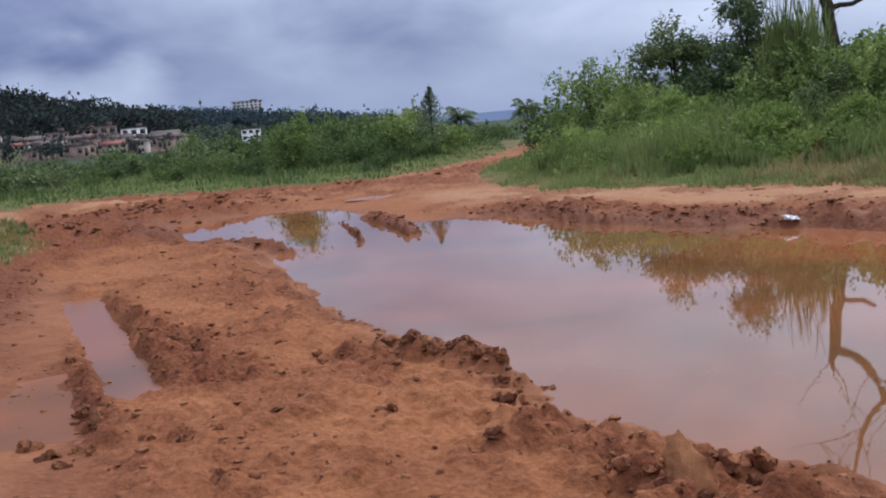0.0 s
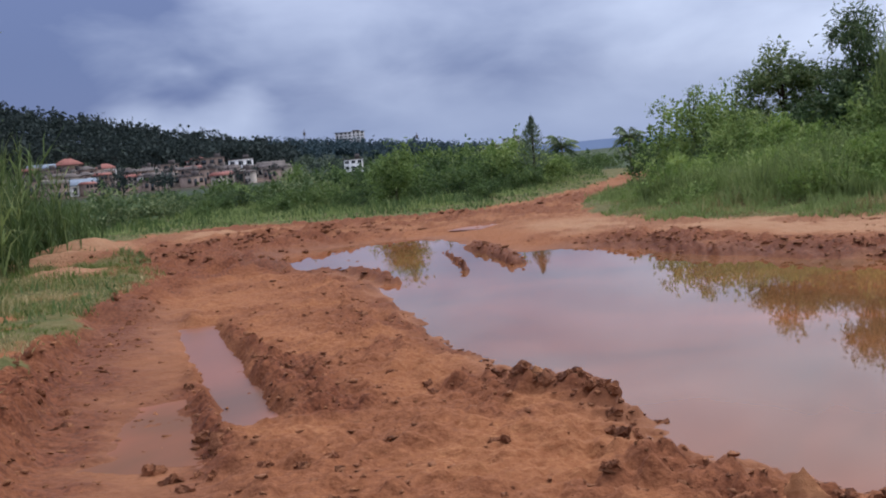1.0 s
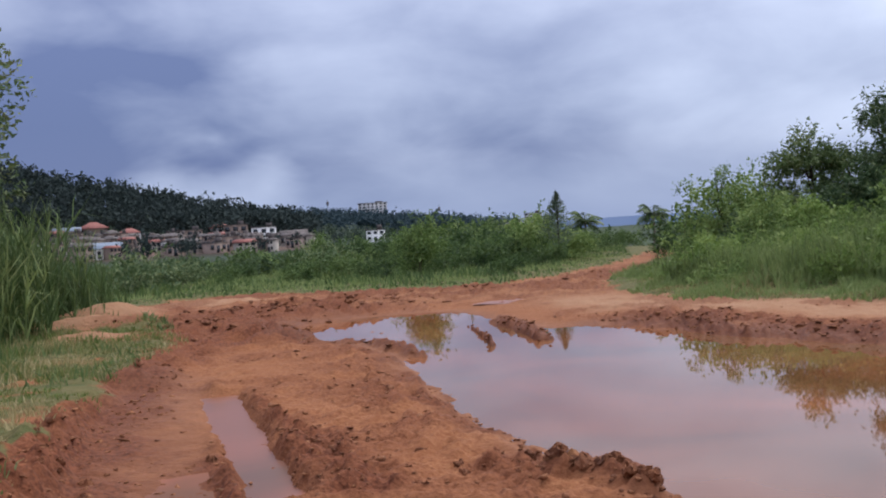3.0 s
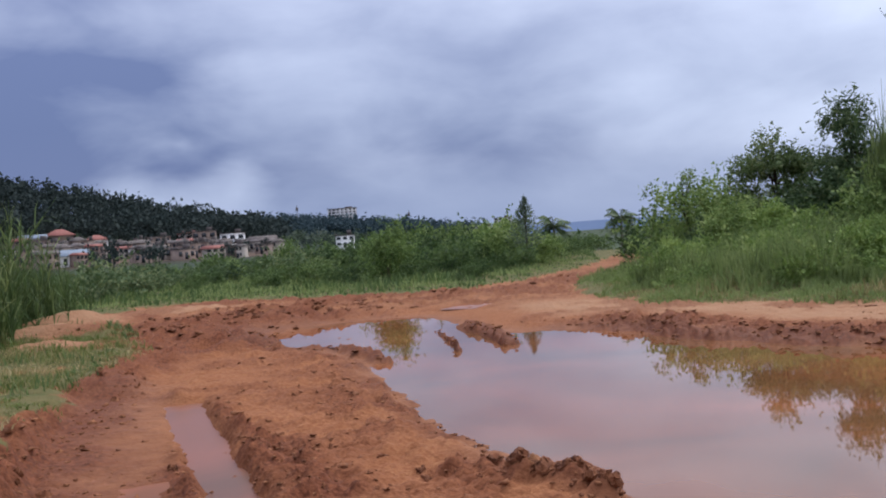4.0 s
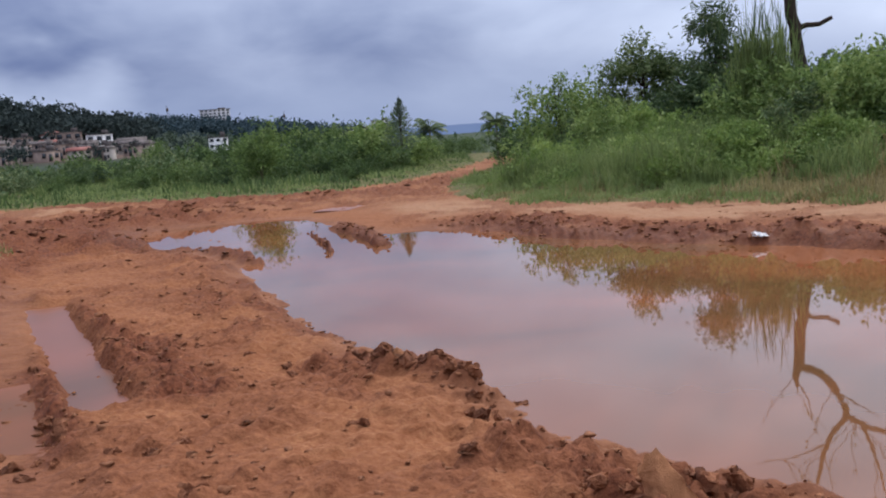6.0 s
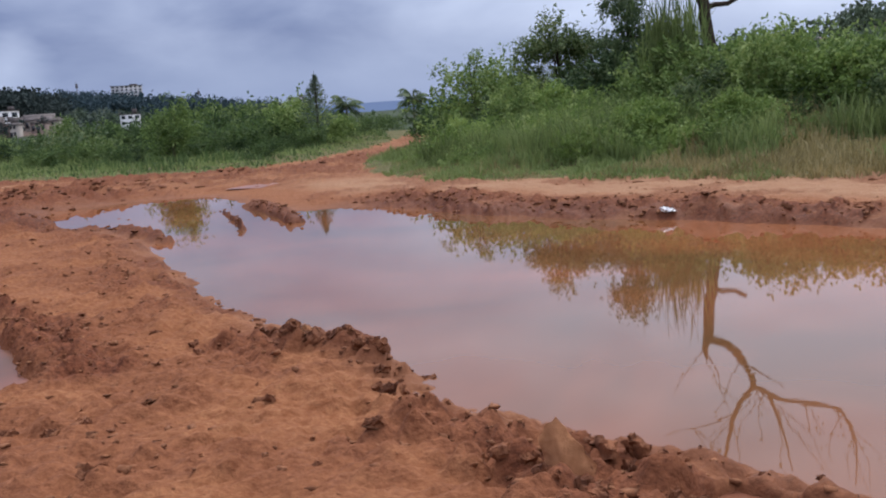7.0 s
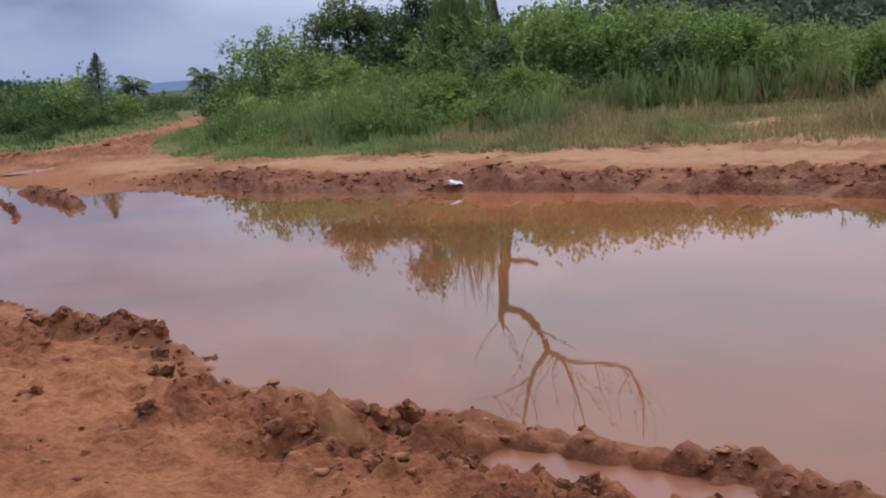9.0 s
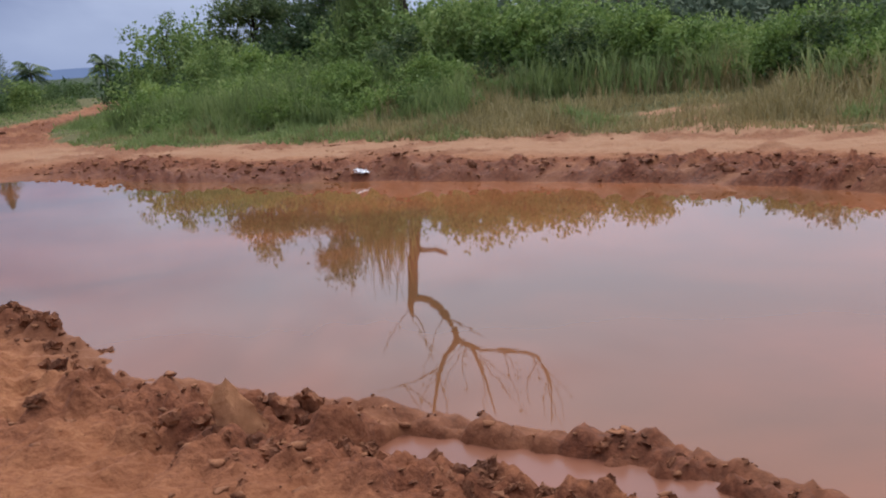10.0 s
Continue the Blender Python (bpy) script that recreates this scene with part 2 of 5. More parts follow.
def mesh_of(name, verts, faces, mat, smooth=False):
    """One mesh from arrays of vertices and of faces, all with the same number of corners or a list of such arrays."""
    groups = [np.asarray(f, np.int32) for f in (faces if isinstance(faces, list) else [faces]) if len(f)]
    data = bpy.data.meshes.new(name)
    verts = np.asarray(verts, np.float32)
    data.vertices.add(len(verts))
    data.vertices.foreach_set("co", verts.ravel())
    sizes = np.concatenate([np.full(len(g), g.shape[1], np.int32) for g in groups])
    data.loops.add(int(sizes.sum()))
    data.polygons.add(len(sizes))
    data.loops.foreach_set("vertex_index", np.concatenate([g.ravel() for g in groups]))
    data.polygons.foreach_set("loop_start", np.concatenate([[0], np.cumsum(sizes)[:-1]]).astype(np.int32))
    if smooth:
        data.polygons.foreach_set("use_smooth", np.ones(len(sizes), bool))
    data.materials.append(mat)
    data.update(calc_edges=True)
    return data


def part(name, data, parent, label=""):
    ob = new(name, data)
    ob.parent = parent
    if label:
        ob["label"] = label
    return ob


def tube(points, radii, sides=7):
    """Vertices and quads of a tapered tube along a line of points."""
    points, radii = np.asarray(points, float), np.asarray(radii, float)
    along = np.gradient(points, axis=0)
    along /= np.linalg.norm(along, axis=1)[:, None] + 1e-9
    ref = np.where(np.abs(along[:, 2:3]) > 0.9, [[1.0, 0, 0]], [[0, 0, 1.0]])
    u = np.cross(along, ref)
    u /= np.linalg.norm(u, axis=1)[:, None] + 1e-9
    v = np.cross(along, u)
    a = np.linspace(0, 2 * np.pi, sides, endpoint=False)
    ring = points[:, None] + radii[:, None, None] * (np.cos(a)[None, :, None] * u[:, None] + np.sin(a)[None, :, None] * v[:, None])
    n = len(points)
    i, j = np.meshgrid(np.arange(n - 1), np.arange(sides), indexing="ij")
    a0, b0 = i * sides + j, i * sides + (j + 1) % sides
    quads = np.stack([a0, b0, b0 + sides, a0 + sides], -1).reshape(-1, 4)
    return ring.reshape(-1, 3), quads


def joined(pieces):
    verts, faces, n = [], [], 0
    for v, f in pieces:
        verts.append(v)
        faces.append(np.asarray(f) + n)
        n += len(v)
    return np.concatenate(verts), np.concatenate(faces)


def leaves(centres, size, rng, flat=0.0, slim=0.5, outward=None, droop=0.0):
    """Folded leaves (two triangles each) at the centres, turned at random."""
    n = len(centres)
    along = rng.normal(size=(n, 3))
    if outward is not None:
        along += outward * 1.2
    along[:, 2] = along[:, 2] * (1 - flat) - droop
    along /= np.linalg.norm(along, axis=1)[:, None] + 1e-9
    side = np.cross(along, rng.normal(size=(n, 3)))
    side /= np.linalg.norm(side, axis=1)[:, None] + 1e-9
    up = np.cross(along, side)
    s = (size * rng.uniform(0.6, 1.35, n))[:, None]
    v = np.stack([centres - along * s * 0.5, centres + side * s * slim * 0.5 + up * s * 0.08, centres + along * s * 0.5, centres - side * s * slim * 0.5 + up * s * 0.08], 1)
    base = np.arange(n)[:, None] * 4
    tris = np.concatenate([base + [0, 1, 2], base + [0, 2, 3]])
    return v.reshape(-1, 3), tris


def blades(x, y, z, height, rng, width=0.012, lean=0.35):
    """Bent grass blades, three triangles each, rooted at x, y, z."""
    n = len(x)
    turn, tip = rng.uniform(0, 2 * np.pi, n), rng.uniform(0.1, 1.0, n) * lean
    d = np.stack([np.cos(turn), np.sin(turn), 0 * turn], -1)
    face = rng.uniform(0, 2 * np.pi, n)
    s = np.stack([np.cos(face), np.sin(face), 0 * face], -1) * (width * rng.uniform(0.6, 1.4, n))[:, None]
    root = np.stack([x, y, z], -1)
    h = height[:, None]
    mid = root + d * h * (tip * 0.35)[:, None] + np.array([0, 0, 0.6]) * h
    top = root + d * h * tip[:, None] + np.array([0, 0, 1.0]) * h * (1 - 0.3 * tip[:, None] ** 2)
    v = np.stack([root - s, root + s, mid + s * 0.8, mid - s * 0.8, top], 1).reshape(-1, 3)
    b = np.arange(n)[:, None] * 5
    return v, np.concatenate([b + [0, 1, 2], b + [0, 2, 3], b + [3, 2, 4]])


def lattice(x, y, seed):
    """Smooth value noise, 0 to 1."""
    ix, iy = np.floor(x).astype(np.int64), np.floor(y).astype(np.int64)
    fx, fy = x - ix, y - iy
    fx, fy = fx * fx * (3 - 2 * fx), fy * fy * (3 - 2 * fy)

    def h(a, b):
        n = (a * 374761393 + b * 668265263 + seed * 1442695041) & 0xFFFFFFFF
        n = ((n ^ (n >> 13)) * 1274126177) & 0xFFFFFFFF
        return ((n ^ (n >> 16)) & 0xFFFF) / 65535.0

    return (h(ix, iy) * (1 - fx) + h(ix + 1, iy) * fx) * (1 - fy) + (h(ix, iy + 1) * (1 - fx) + h(ix + 1, iy + 1) * fx) * fy


def fbm(x, y, scale, octaves=4, seed=0, keep=0.5):
    total, weight, amp = 0.0, 0.0, 1.0
    for n in range(octaves):
        c, s = math.cos(n * 1.1), math.sin(n * 1.1)
        total = total + amp * lattice((x * c - y * s) * scale, (x * s + y * c) * scale, seed + n)
        weight, amp, scale = weight + amp, amp * keep, scale * 2.03
    return total / weight


def clumps(x, y, cell, seed, low=0.25, high=0.62):
    """Rounded clods of many sizes, thrown at random over a grid of cells: their height, in cells."""
    ix, iy = np.floor(x / cell).astype(np.int64), np.floor(y / cell).astype(np.int64)
    best = np.zeros(np.shape(x))

    def h(a, b, c):
        n = (a * 374761393 + b * 668265263 + (seed + c) * 1442695041) & 0xFFFFFFFF
        n = ((n ^ (n >> 13)) * 1274126177) & 0xFFFFFFFF
        n = ((n ^ (n >> 15)) * 2246822519) & 0xFFFFFFFF
        return ((n ^ (n >> 16)) & 0xFFFF) / 65535.0

    for i in (-1, 0, 1):
        for j in (-1, 0, 1):
            a, b = ix + i, iy + j
            size = low + (high - low) * h(a, b, 3) ** 2
            dx, dy = x / cell - a - h(a, b, 1), y / cell - b - h(a, b, 2)
            lean = 0.5 * (h(a, b, 4) - 0.5) * dx + 0.5 * (h(a, b, 5) - 0.5) * dy
            best = np.maximum(best, np.sqrt(np.maximum(size**2 - dx**2 - dy**2 * (0.7 + h(a, b, 6)), 0)) * (0.6 + 0.5 * h(a, b, 7)) + np.where(dx**2 + dy**2 < size**2, lean, 0))
    return best


def smooth(value, a, b):
    s = np.clip((value - a) / (b - a), 0, 1)
    return s * s * (3 - 2 * s)


def outside(x, y, poly):
    """Signed distance to a closed outline: positive outside it."""
    best, inside = np.full(np.shape(x), 1e9), np.zeros(np.shape(x), bool)
    for (ax, ay), (bx, by) in zip(poly, poly[1:] + poly[:1]):
        ex, ey = bx - ax, by - ay
        t = np.clip(((x - ax) * ex + (y - ay) * ey) / (ex * ex + ey * ey + 1e-12), 0, 1)
        best = np.minimum(best, (x - ax - t * ex) ** 2 + (y - ay - t * ey) ** 2)
        cross = (ay > y) != (by > y)
        inside ^= cross & (x < (bx - ax) * (y - ay) / (by - ay + 1e-12) + ax)
    return np.sqrt(best) * np.where(inside, -1, 1)


def from_line(x, y, line):
    """Distance to an open line, and the way along it, 0 to 1."""
    best, where = np.full(np.shape(x), 1e9), np.zeros(np.shape(x))
    for n, ((ax, ay), (bx, by)) in enumerate(zip(line, line[1:])):
        ex, ey = bx - ax, by - ay
        t = np.clip(((x - ax) * ex + (y - ay) * ey) / (ex * ex + ey * ey), 0, 1)
        d = np.hypot(x - ax - t * ex, y - ay - t * ey)
        where = np.where(d < best, (n + t) / (len(line) - 1), where)
        best = np.minimum(best, d)
    return best, where


# ---- the lie of the land ----
PUDDLE = [(-4.9, 16.2), (-4.5, 15.55), (-3.5, 14.7), (-2.55, 13.8), (-1.95, 11.95), (-1.55, 10.42), (-1.12, 9.1), (-0.8, 7.9), (-0.45, 7.15), (-0.3, 6.6), (0.15, 6.05),
          (0.33, 5.7), (0.5, 5.0), (0.6, 4.65), (0.85, 4.3), (1.05, 4.1), (1.3, 3.75), (1.55, 3.4), (1.78, 3.08), (2.02, 2.75), (2.15, 2.45), (2.25, 1.9), (2.7, 1.1), (3.6, 0.5),
          (5.2, 0.9), (6.3, 3.0), (6.6, 4.8), (6.55, 6.2), (6.38, 7.1), (5.85, 8.05), (5.2, 9.0), (4.64, 9.8), (4.0, 10.6), (2.96, 11.5), (2.0, 12.7), (1.6, 13.4), (1.35, 14.2),
          (0.55, 15.0), (0.2, 15.2), (-0.3, 15.0), (-0.9, 16.0), (-1.5, 17.8), (-2.05, 19.3), (-3.0, 19.5), (-4.0, 19.0), (-4.7, 18.3), (-5.1, 17.2)]
BARE = [(-2.6, -40.0), (-2.7, 0.0), (-2.75, 4.2), (-3.25, 5.8), (-3.6, 6.9), (-4.35, 9.5), (-5.25, 12.9), (-6.6, 16.3), (-8.4, 19.0), (-9.6, 22.5), (-10.3, 26.0), (-8.2, 27.4),
        (-5.8, 25.3), (-4.4, 25.0), (-2.85, 24.1), (-1.6, 25.0), (-0.3, 27.6), (1.3, 32.4), (3.2, 42.0), (7.0, 60.0), (9.5, 60.0), (4.6, 40.0), (2.3, 31.5), (1.15, 24.2), (0.75, 20.3),
        (1.75, 17.5), (3.2, 16.05), (4.65, 14.85), (5.8, 13.3), (7.0, 12.2), (8.0, 11.0), (9.4, 9.0), (11.0, 5.0), (12.0, -2.0), (12.0, -40.0)]
RUT = [(-3.45, 9.75), (-3.0, 8.6), (-2.45, 7.25), (-1.9, 5.95), (-1.65, 5.35)]
TRACK = [(-4.3, 10.4), (-3.65, 8.6), (-3.05, 6.9), (-2.45, 5.4), (-1.95, 4.2), (-1.3, 2.6), (-0.6, 0.5)]
RIDGE = [(1.02, 3.98), (1.2, 3.72), (1.43, 3.38), (1.66, 3.05), (1.9, 2.72), (2.07, 2.4), (2.2, 1.9)]
TRENCH = [(1.22, 3.28), (1.34, 3.1), (1.5, 2.87), (1.7, 2.58), (1.88, 2.28), (2.0, 1.8)]
CREST = [(0.3, 4.55), (0.6, 3.75), (0.8, 3.25), (1.05, 2.9), (1.35, 2.4), (1.6, 1.9)]
BANK = [(0.40, 5.0), (0.20, 5.45), (0.0, 5.72), (-0.2, 5.86), (-0.36, 6.0)]
SPIT = [(-1.2, 17.1), (-0.8, 15.6), (-0.5, 14.3), (-0.3, 13.3)]
BAR = [(-1.6, 16.3), (-1.25, 14.6), (-0.98, 12.9)]
LIP = [(-3.6, 14.75), (-2.7, 14.1), (-2.2, 13.2), (-1.75, 12.2)]
BETWEEN = [(-2.6, 6.9), (-2.15, 5.9), (-1.8, 5.0), (-1.6, 4.5)]
CHURN = [(-2.05, 7.2), (-1.6, 6.3), (-1.15, 5.3)]
VERGE_BANK = [(-2.7, 3.0), (-3.1, 5.2), (-3.45, 6.6), (-4.1, 9.3), (-4.9, 12.4)]
HEAP = [(-4.6, 15.0), (-5.5, 16.2), (-6.4, 17.8), (-6.2, 19.5), (-5.0, 20.6)]
FAR_EDGE = [(-9.0, 26.6), (-6.6, 25.0), (-4.6, 24.3), (-2.9, 23.6), (-1.4, 24.6)]
FAR_POOL = [(-1.5, 19.8), (-1.25, 20.4), (-1.0, 21.1)]
RUT_LIP = [(-2.9, 9.0), (-2.42, 7.95), (-2.05, 7.2), (-1.75, 6.5)]
FAR_RUT = [(-5.6, 21.6), (-2.6, 22.2), (-0.6, 23.6), (0.5, 26.5), (1.6, 30.0)]


def hill(x, y):
    """The rise of the far land: the wooded hill, the ridge of the town behind it and the slope on the other side of the valley."""
    r, az = np.hypot(x, y) + 1e-6, np.degrees(np.arctan2(x, y))
    crest = np.interp(az, [-75, -45, -31, -27, -21.4, -16.5, -13.7, -11, -6], [44, 44, 39, 31, 19, 10.5, 5, 2, 0])
    left = crest * (0.30 * np.clip((r - 285) / 110, 0, 1) + 0.70 * smooth(r, 390, 500)) * (1 - 0.6 * smooth(r, 520, 800))
    ridge = np.interp(az, [-40, -20, -12, -4, 1, 6, 12], [22, 22, 22, 4, -5, -5, 0]) * smooth(r, 600, 1100)
    right = np.interp(az, [14, 20, 26, 34, 60, 100], [0, 6, 14, 24, 32, 30]) * smooth(r, 215, 400)
    dip = -3.0 * smooth(r, 45, 120) * (1 - smooth(r, 180, 300)) * (az < 12)
    return left + ridge + right + dip


def town(x, y):
    """Where the bare earth of the hillside town shows between its houses."""
    r, az = np.hypot(x, y), np.degrees(np.arctan2(x, y))
    return smooth(r, 275, 300) * (1 - smooth(r, 395, 415)) * smooth(az, -29, -27) * (1 - smooth(az, -13.5, -12))


def land(x, y):
    """Height of the ground and its four masks: wet, dry, turf, churn_shade."""
    x, y = np.asarray(x, float), np.asarray(y, float)
    near = np.hypot(x, y - 8) < 60
    s, g = np.full(x.shape, 60.0), np.full(x.shape, 60.0)
    s[near], g[near] = outside(x[near], y[near], PUDDLE), outside(x[near], y[near], BARE)
    far_bare = (x > 3) & (x < 9.5) & (y > 40) & (y < 60)
    s = s + 0.30 * (fbm(x, y, 1.6, 4, 3) - 0.5) * smooth(y, 2, 9) + 0.16 * (fbm(x, y, 5.0, 3, 9) - 0.5)
    g = g + 0.9 * (fbm(x, y, 0.9, 4, 5) - 0.5) + 0.55 * (fbm(x, y, 3.1, 4, 6) - 0.5) * (x < 0)
    rough = fbm(x, y, 2.2, 5, 11) - 0.5
    lumps = np.abs(fbm(x, y, 4.5, 4, 17) - 0.5) * 2
    z = 0.11 + 0.09 * rough + 0.065 * (fbm(x, y, 6.0, 4, 21, 0.6) - 0.5)
    z = z + 0.06 * smooth(y, 15, 24)
    flatter = smooth(y, 11.5, 14.0) * (1 - smooth(x, 0.6, 1.8))
    z = np.minimum(z, s * np.where(s < 0, 0.35, 0.30 - 0.22 * flatter))
    z = np.maximum(z, -0.35)
    churn_shade = np.zeros(x.shape)
    track_d, _ = from_line(x, y, TRACK)
    track_wet = 1 - smooth(track_d, 0.25, 0.6)

    def ridge(line, width, high, seed, ragged=0.7, fade=0.08):
        nonlocal z, churn_shade
        d, w = from_line(x, y, line)
        d = d + (0.35 + 0.5 * (ragged > 0.95)) * width * (fbm(x, y, 6.0, 3, seed) - 0.5)
        form = 1 - smooth(d, 0.12 * width, width)
        form = form * smooth(w, 0.0, fade) * (1 - smooth(w, 1 - fade, 1.0)) if ragged else form
        top = high * (1 - ragged * 0.5 + ragged * (fbm(x, y, 3.5, 4, seed + 1))) + 0.06 * ragged * (lumps - 0.3) + 0.07 * ragged * (fbm(x, y, 11.0, 3, 25, 0.65) - 0.5)
        z = np.where(form > 0, np.maximum(z, z * (1 - form) + top * form), z)
        # On the crest, rut lip and far edge, this darkening also paints their shade.
        churn_shade = np.maximum(churn_shade, form * min(1.0, ragged * 1.5))

    def furrow(line, width, floor_z, soft):
        nonlocal z
        d, w = from_line(x, y, line)
        form = (1 - smooth(d + 0.1 * (fbm(x, y, 3.0, 3, 31) - 0.5), width * (1 - soft), width)) * smooth(w, 0, 0.05) * (1 - smooth(w, 0.9, 1.0))
        z = np.where(form > 0, np.minimum(z, z * (1 - form) + (floor_z + 0.02 * rough) * form), z)

    # banks and mounds of turned clay
    ridge(CREST, 0.36, 0.07, 41, 0.6)
    ridge(BANK, 0.24, 0.16, 43, 0.7, 0.4)
    ridge(CHURN, 0.52, 0.13, 45, 0.8)
    ridge(BETWEEN, 0.24, 0.13, 46, 0.8)
    ridge(RUT_LIP, 0.13, 0.14, 48, 0.8)
    ridge(VERGE_BANK, 0.45, 0.22, 47, 0.85)
    ridge(HEAP, 2.3, 0.17, 49, 0.9)
    ridge(FAR_EDGE, 0.55, 0.24, 50, 0.6)
    ridge(FAR_RUT, 0.55, 0.20, 52, 0.6)
    furrow(TRACK, 0.58, 0.030 + 0.03 * (1 - smooth(y, 4.3, 5.1)) + 0.04 * smooth(y, 6.0, 7.4) + 0.03 * (fbm(x, y, 3.0, 4, 129) - 0.5), 0.35)
    furrow(RUT, 0.24, 0.0, 0.5)
    furrow(TRENCH, 0.20, -0.10, 0.5)
    ridge(RIDGE, 0.17, 0.036, 51, 0.34)
    ridge(SPIT, 0.36, 0.06, 53, 0.9)
    ridge(BAR, 0.11, 0.04, 55, 1.0)
    ridge(LIP, 0.22, 0.06, 57, 1.0)
    # the churned strip along the far shore
    far_side = smooth(y + 0.9 * x, 9.0, 11.0) * smooth(x, -0.6, 1.4)
    shore = far_side * smooth(s, -0.12, 0.03) * (1 - smooth(s, 0.65, 1.35))
    strip = shore * smooth(s, 0.0, 0.12)
    strip_high = (0.40 + 0.60 * smooth(x, 1.2, 4.6)) * (0.35 + 1.15 * smooth(fbm(x, y, 0.75, 3, 137), 0.3, 0.72))
    z = z + strip_high * strip * (0.02 + 0.10 * (lumps - 0.2) * fbm(x, y, 1.3, 3, 61) + 0.22 * smooth(fbm(x, y, 0.55, 3, 135), 0.42, 0.62) * clumps(x, y, 0.42, 121) * fbm(x, y, 0.9, 3, 63) + 0.06 * clumps(x, y, 0.2, 123) + 0.07 * (fbm(x * 0.6, y * 1.6, 7.0, 3, 125, 0.65) - 0.5))
    churn_shade = np.maximum(churn_shade, shore * smooth(fbm(x * 0.7, y * 1.5, 2.6, 4, 65), 0.20, 0.40))
    near_side = (1 - smooth(y + 1.2 * x, 9.0, 12.0)) * smooth(s, -0.05, 0.1) * (1 - smooth(s, 0.5, 1.5))
    z = z + near_side * (0.10 * (lumps - 0.3) + 0.05 * (fbm(x, y, 13.0, 3, 23, 0.6) - 0.5))
    churn_shade = np.maximum(churn_shade, 0.85 * near_side * smooth(fbm(x, y, 2.0, 3, 67), 0.38, 0.58))
    z = z + (g < 0) * smooth(s, 0.1, 0.4) * (1 - track_wet) * (1 - smooth(y, 7, 11)) * 0.045 * (np.abs(fbm(x, y, 7.0, 4, 133, 0.6) - 0.5) * 2 - 0.2)
    away = smooth(y, 19, 22) * (1 - smooth(y, 30, 36)) * (g < 0)
    z = z + away * 0.10 * (lumps - 0.3)
    churn_shade = np.maximum(churn_shade, away * 0.8 * smooth(fbm(x, y, 0.9, 4, 69), 0.44, 0.56))
    heap_d, _ = from_line(x, y, HEAP)
    churn_shade = np.maximum(churn_shade, (1 - smooth(heap_d, 1.0, 2.4)) * smooth(fbm(x * 0.6, y * 1.6, 2.4, 4, 141), 0.28, 0.46))
    heap = (1 - smooth(heap_d, 0.9, 2.6)) * (g < 0) * smooth(s, 0.0, 0.3)
    z = z + heap * smooth(fbm(x, y, 0.8, 3, 147), 0.32, 0.6) * (0.30 * clumps(x * 0.7, y * 0.8, 0.42, 143) + 0.17 * clumps(x, y, 0.21, 145))
    furrow(FAR_POOL, 0.5, 0.06, 0.5)
    brow = smooth(g, -0.75, -0.35) * (1 - smooth(g, 0.0, 0.2)) * (x < 0) * (1 - smooth(y, 15, 19))
    z = z + brow * 0.05 * (lumps + 0.4)
    churn_shade = np.maximum(churn_shade, 0.9 * brow * smooth(fbm(x, y, 1.7, 3, 95), 0.22, 0.45))
    # the clods themselves, where the clay is churned, and a few lying about
    loose = smooth(fbm(x, y, 1.3, 4, 91), 0.50, 0.64) * (g < 0) * smooth(s, 0.05, 0.2)
    amount = np.clip(np.maximum(churn_shade * 1.1, 0.6 * loose), 0, 1.35) * (1 - 0.9 * np.clip(track_wet, 0, 1)) * smooth(z, -0.03, 0.03)
    bent = 0.03 * (fbm(x, y, 14.0, 2, 93) - 0.5)
    z = z + amount * (clumps(x + bent, y - bent, 0.23, 101) * 0.10 + clumps(x - bent, y + bent, 0.12, 107) * 0.075 + 0.075 * (fbm(x, y, 12.0, 4, 109, 0.65) - 0.5))
    churn_shade = np.maximum(churn_shade, 0.5 * loose)
    crest_d, _ = from_line(x, y, CREST)
    bank_d, _ = from_line(x, y, BANK)
    crumbly = (1 - smooth(np.minimum(crest_d, bank_d + 0.05), 0.10, 0.34)) * smooth(z, 0.0, 0.05)
    z = z + crumbly * (0.075 * clumps(x, y, 0.17, 151) + 0.06 * clumps(x + bent, y, 0.09, 153) - 0.01) * smooth(fbm(x, y, 2.4, 3, 155), 0.25, 0.6)
    # turf, the bank behind the track, the sandy mounds
    turf = smooth(g, -0.15, 0.25)
    left = (1 - smooth(x, -2.0, -1.0)) * (1 - smooth(y, 14, 18))
    z = z + turf * (0.06 + 0.11 * left) + turf * smooth(g, 0.5, 5.0) * 0.32 * ((x > 0) & (y > -5))
    sand = np.zeros(x.shape)
    for cx, cy, rx, ry, up in ((-7.6, 15.8, 1.15, 0.6, 0.30), (-8.9, 19.6, 1.15, 0.7, 0.36), (-8.2, 23.6, 1.5, 0.9, 0.12), (-6.7, 14.0, 0.7, 0.4, 0.12)):
        b = np.exp(-(((x - cx) / rx) ** 2 + ((y - cy) / ry) ** 2))
        z, sand = z + up * b, np.maximum(sand, b)
    turf = turf * (1 - smooth(sand, 0.25, 0.6) * 0.9)
    turf = turf * (1 - 0.5 * (1 - smooth(x, -2.0, -1.0)) * (1 - smooth(y, 20, 26)) * smooth(fbm(x, y, 1.9, 4, 127), 0.54, 0.70))
    turf = turf * (1 - 0.8 * smooth(x, 5.0, 7.5) * (1 - smooth(g, 1.6, 3.6)) * smooth(fbm(x, y, 0.8, 4, 131), 0.42, 0.54))
    z = z + hill(x, y) + smooth(np.hypot(x, y), 60, 200) * 0.8 * (fbm(x, y, 0.02, 3, 71) - 0.5)
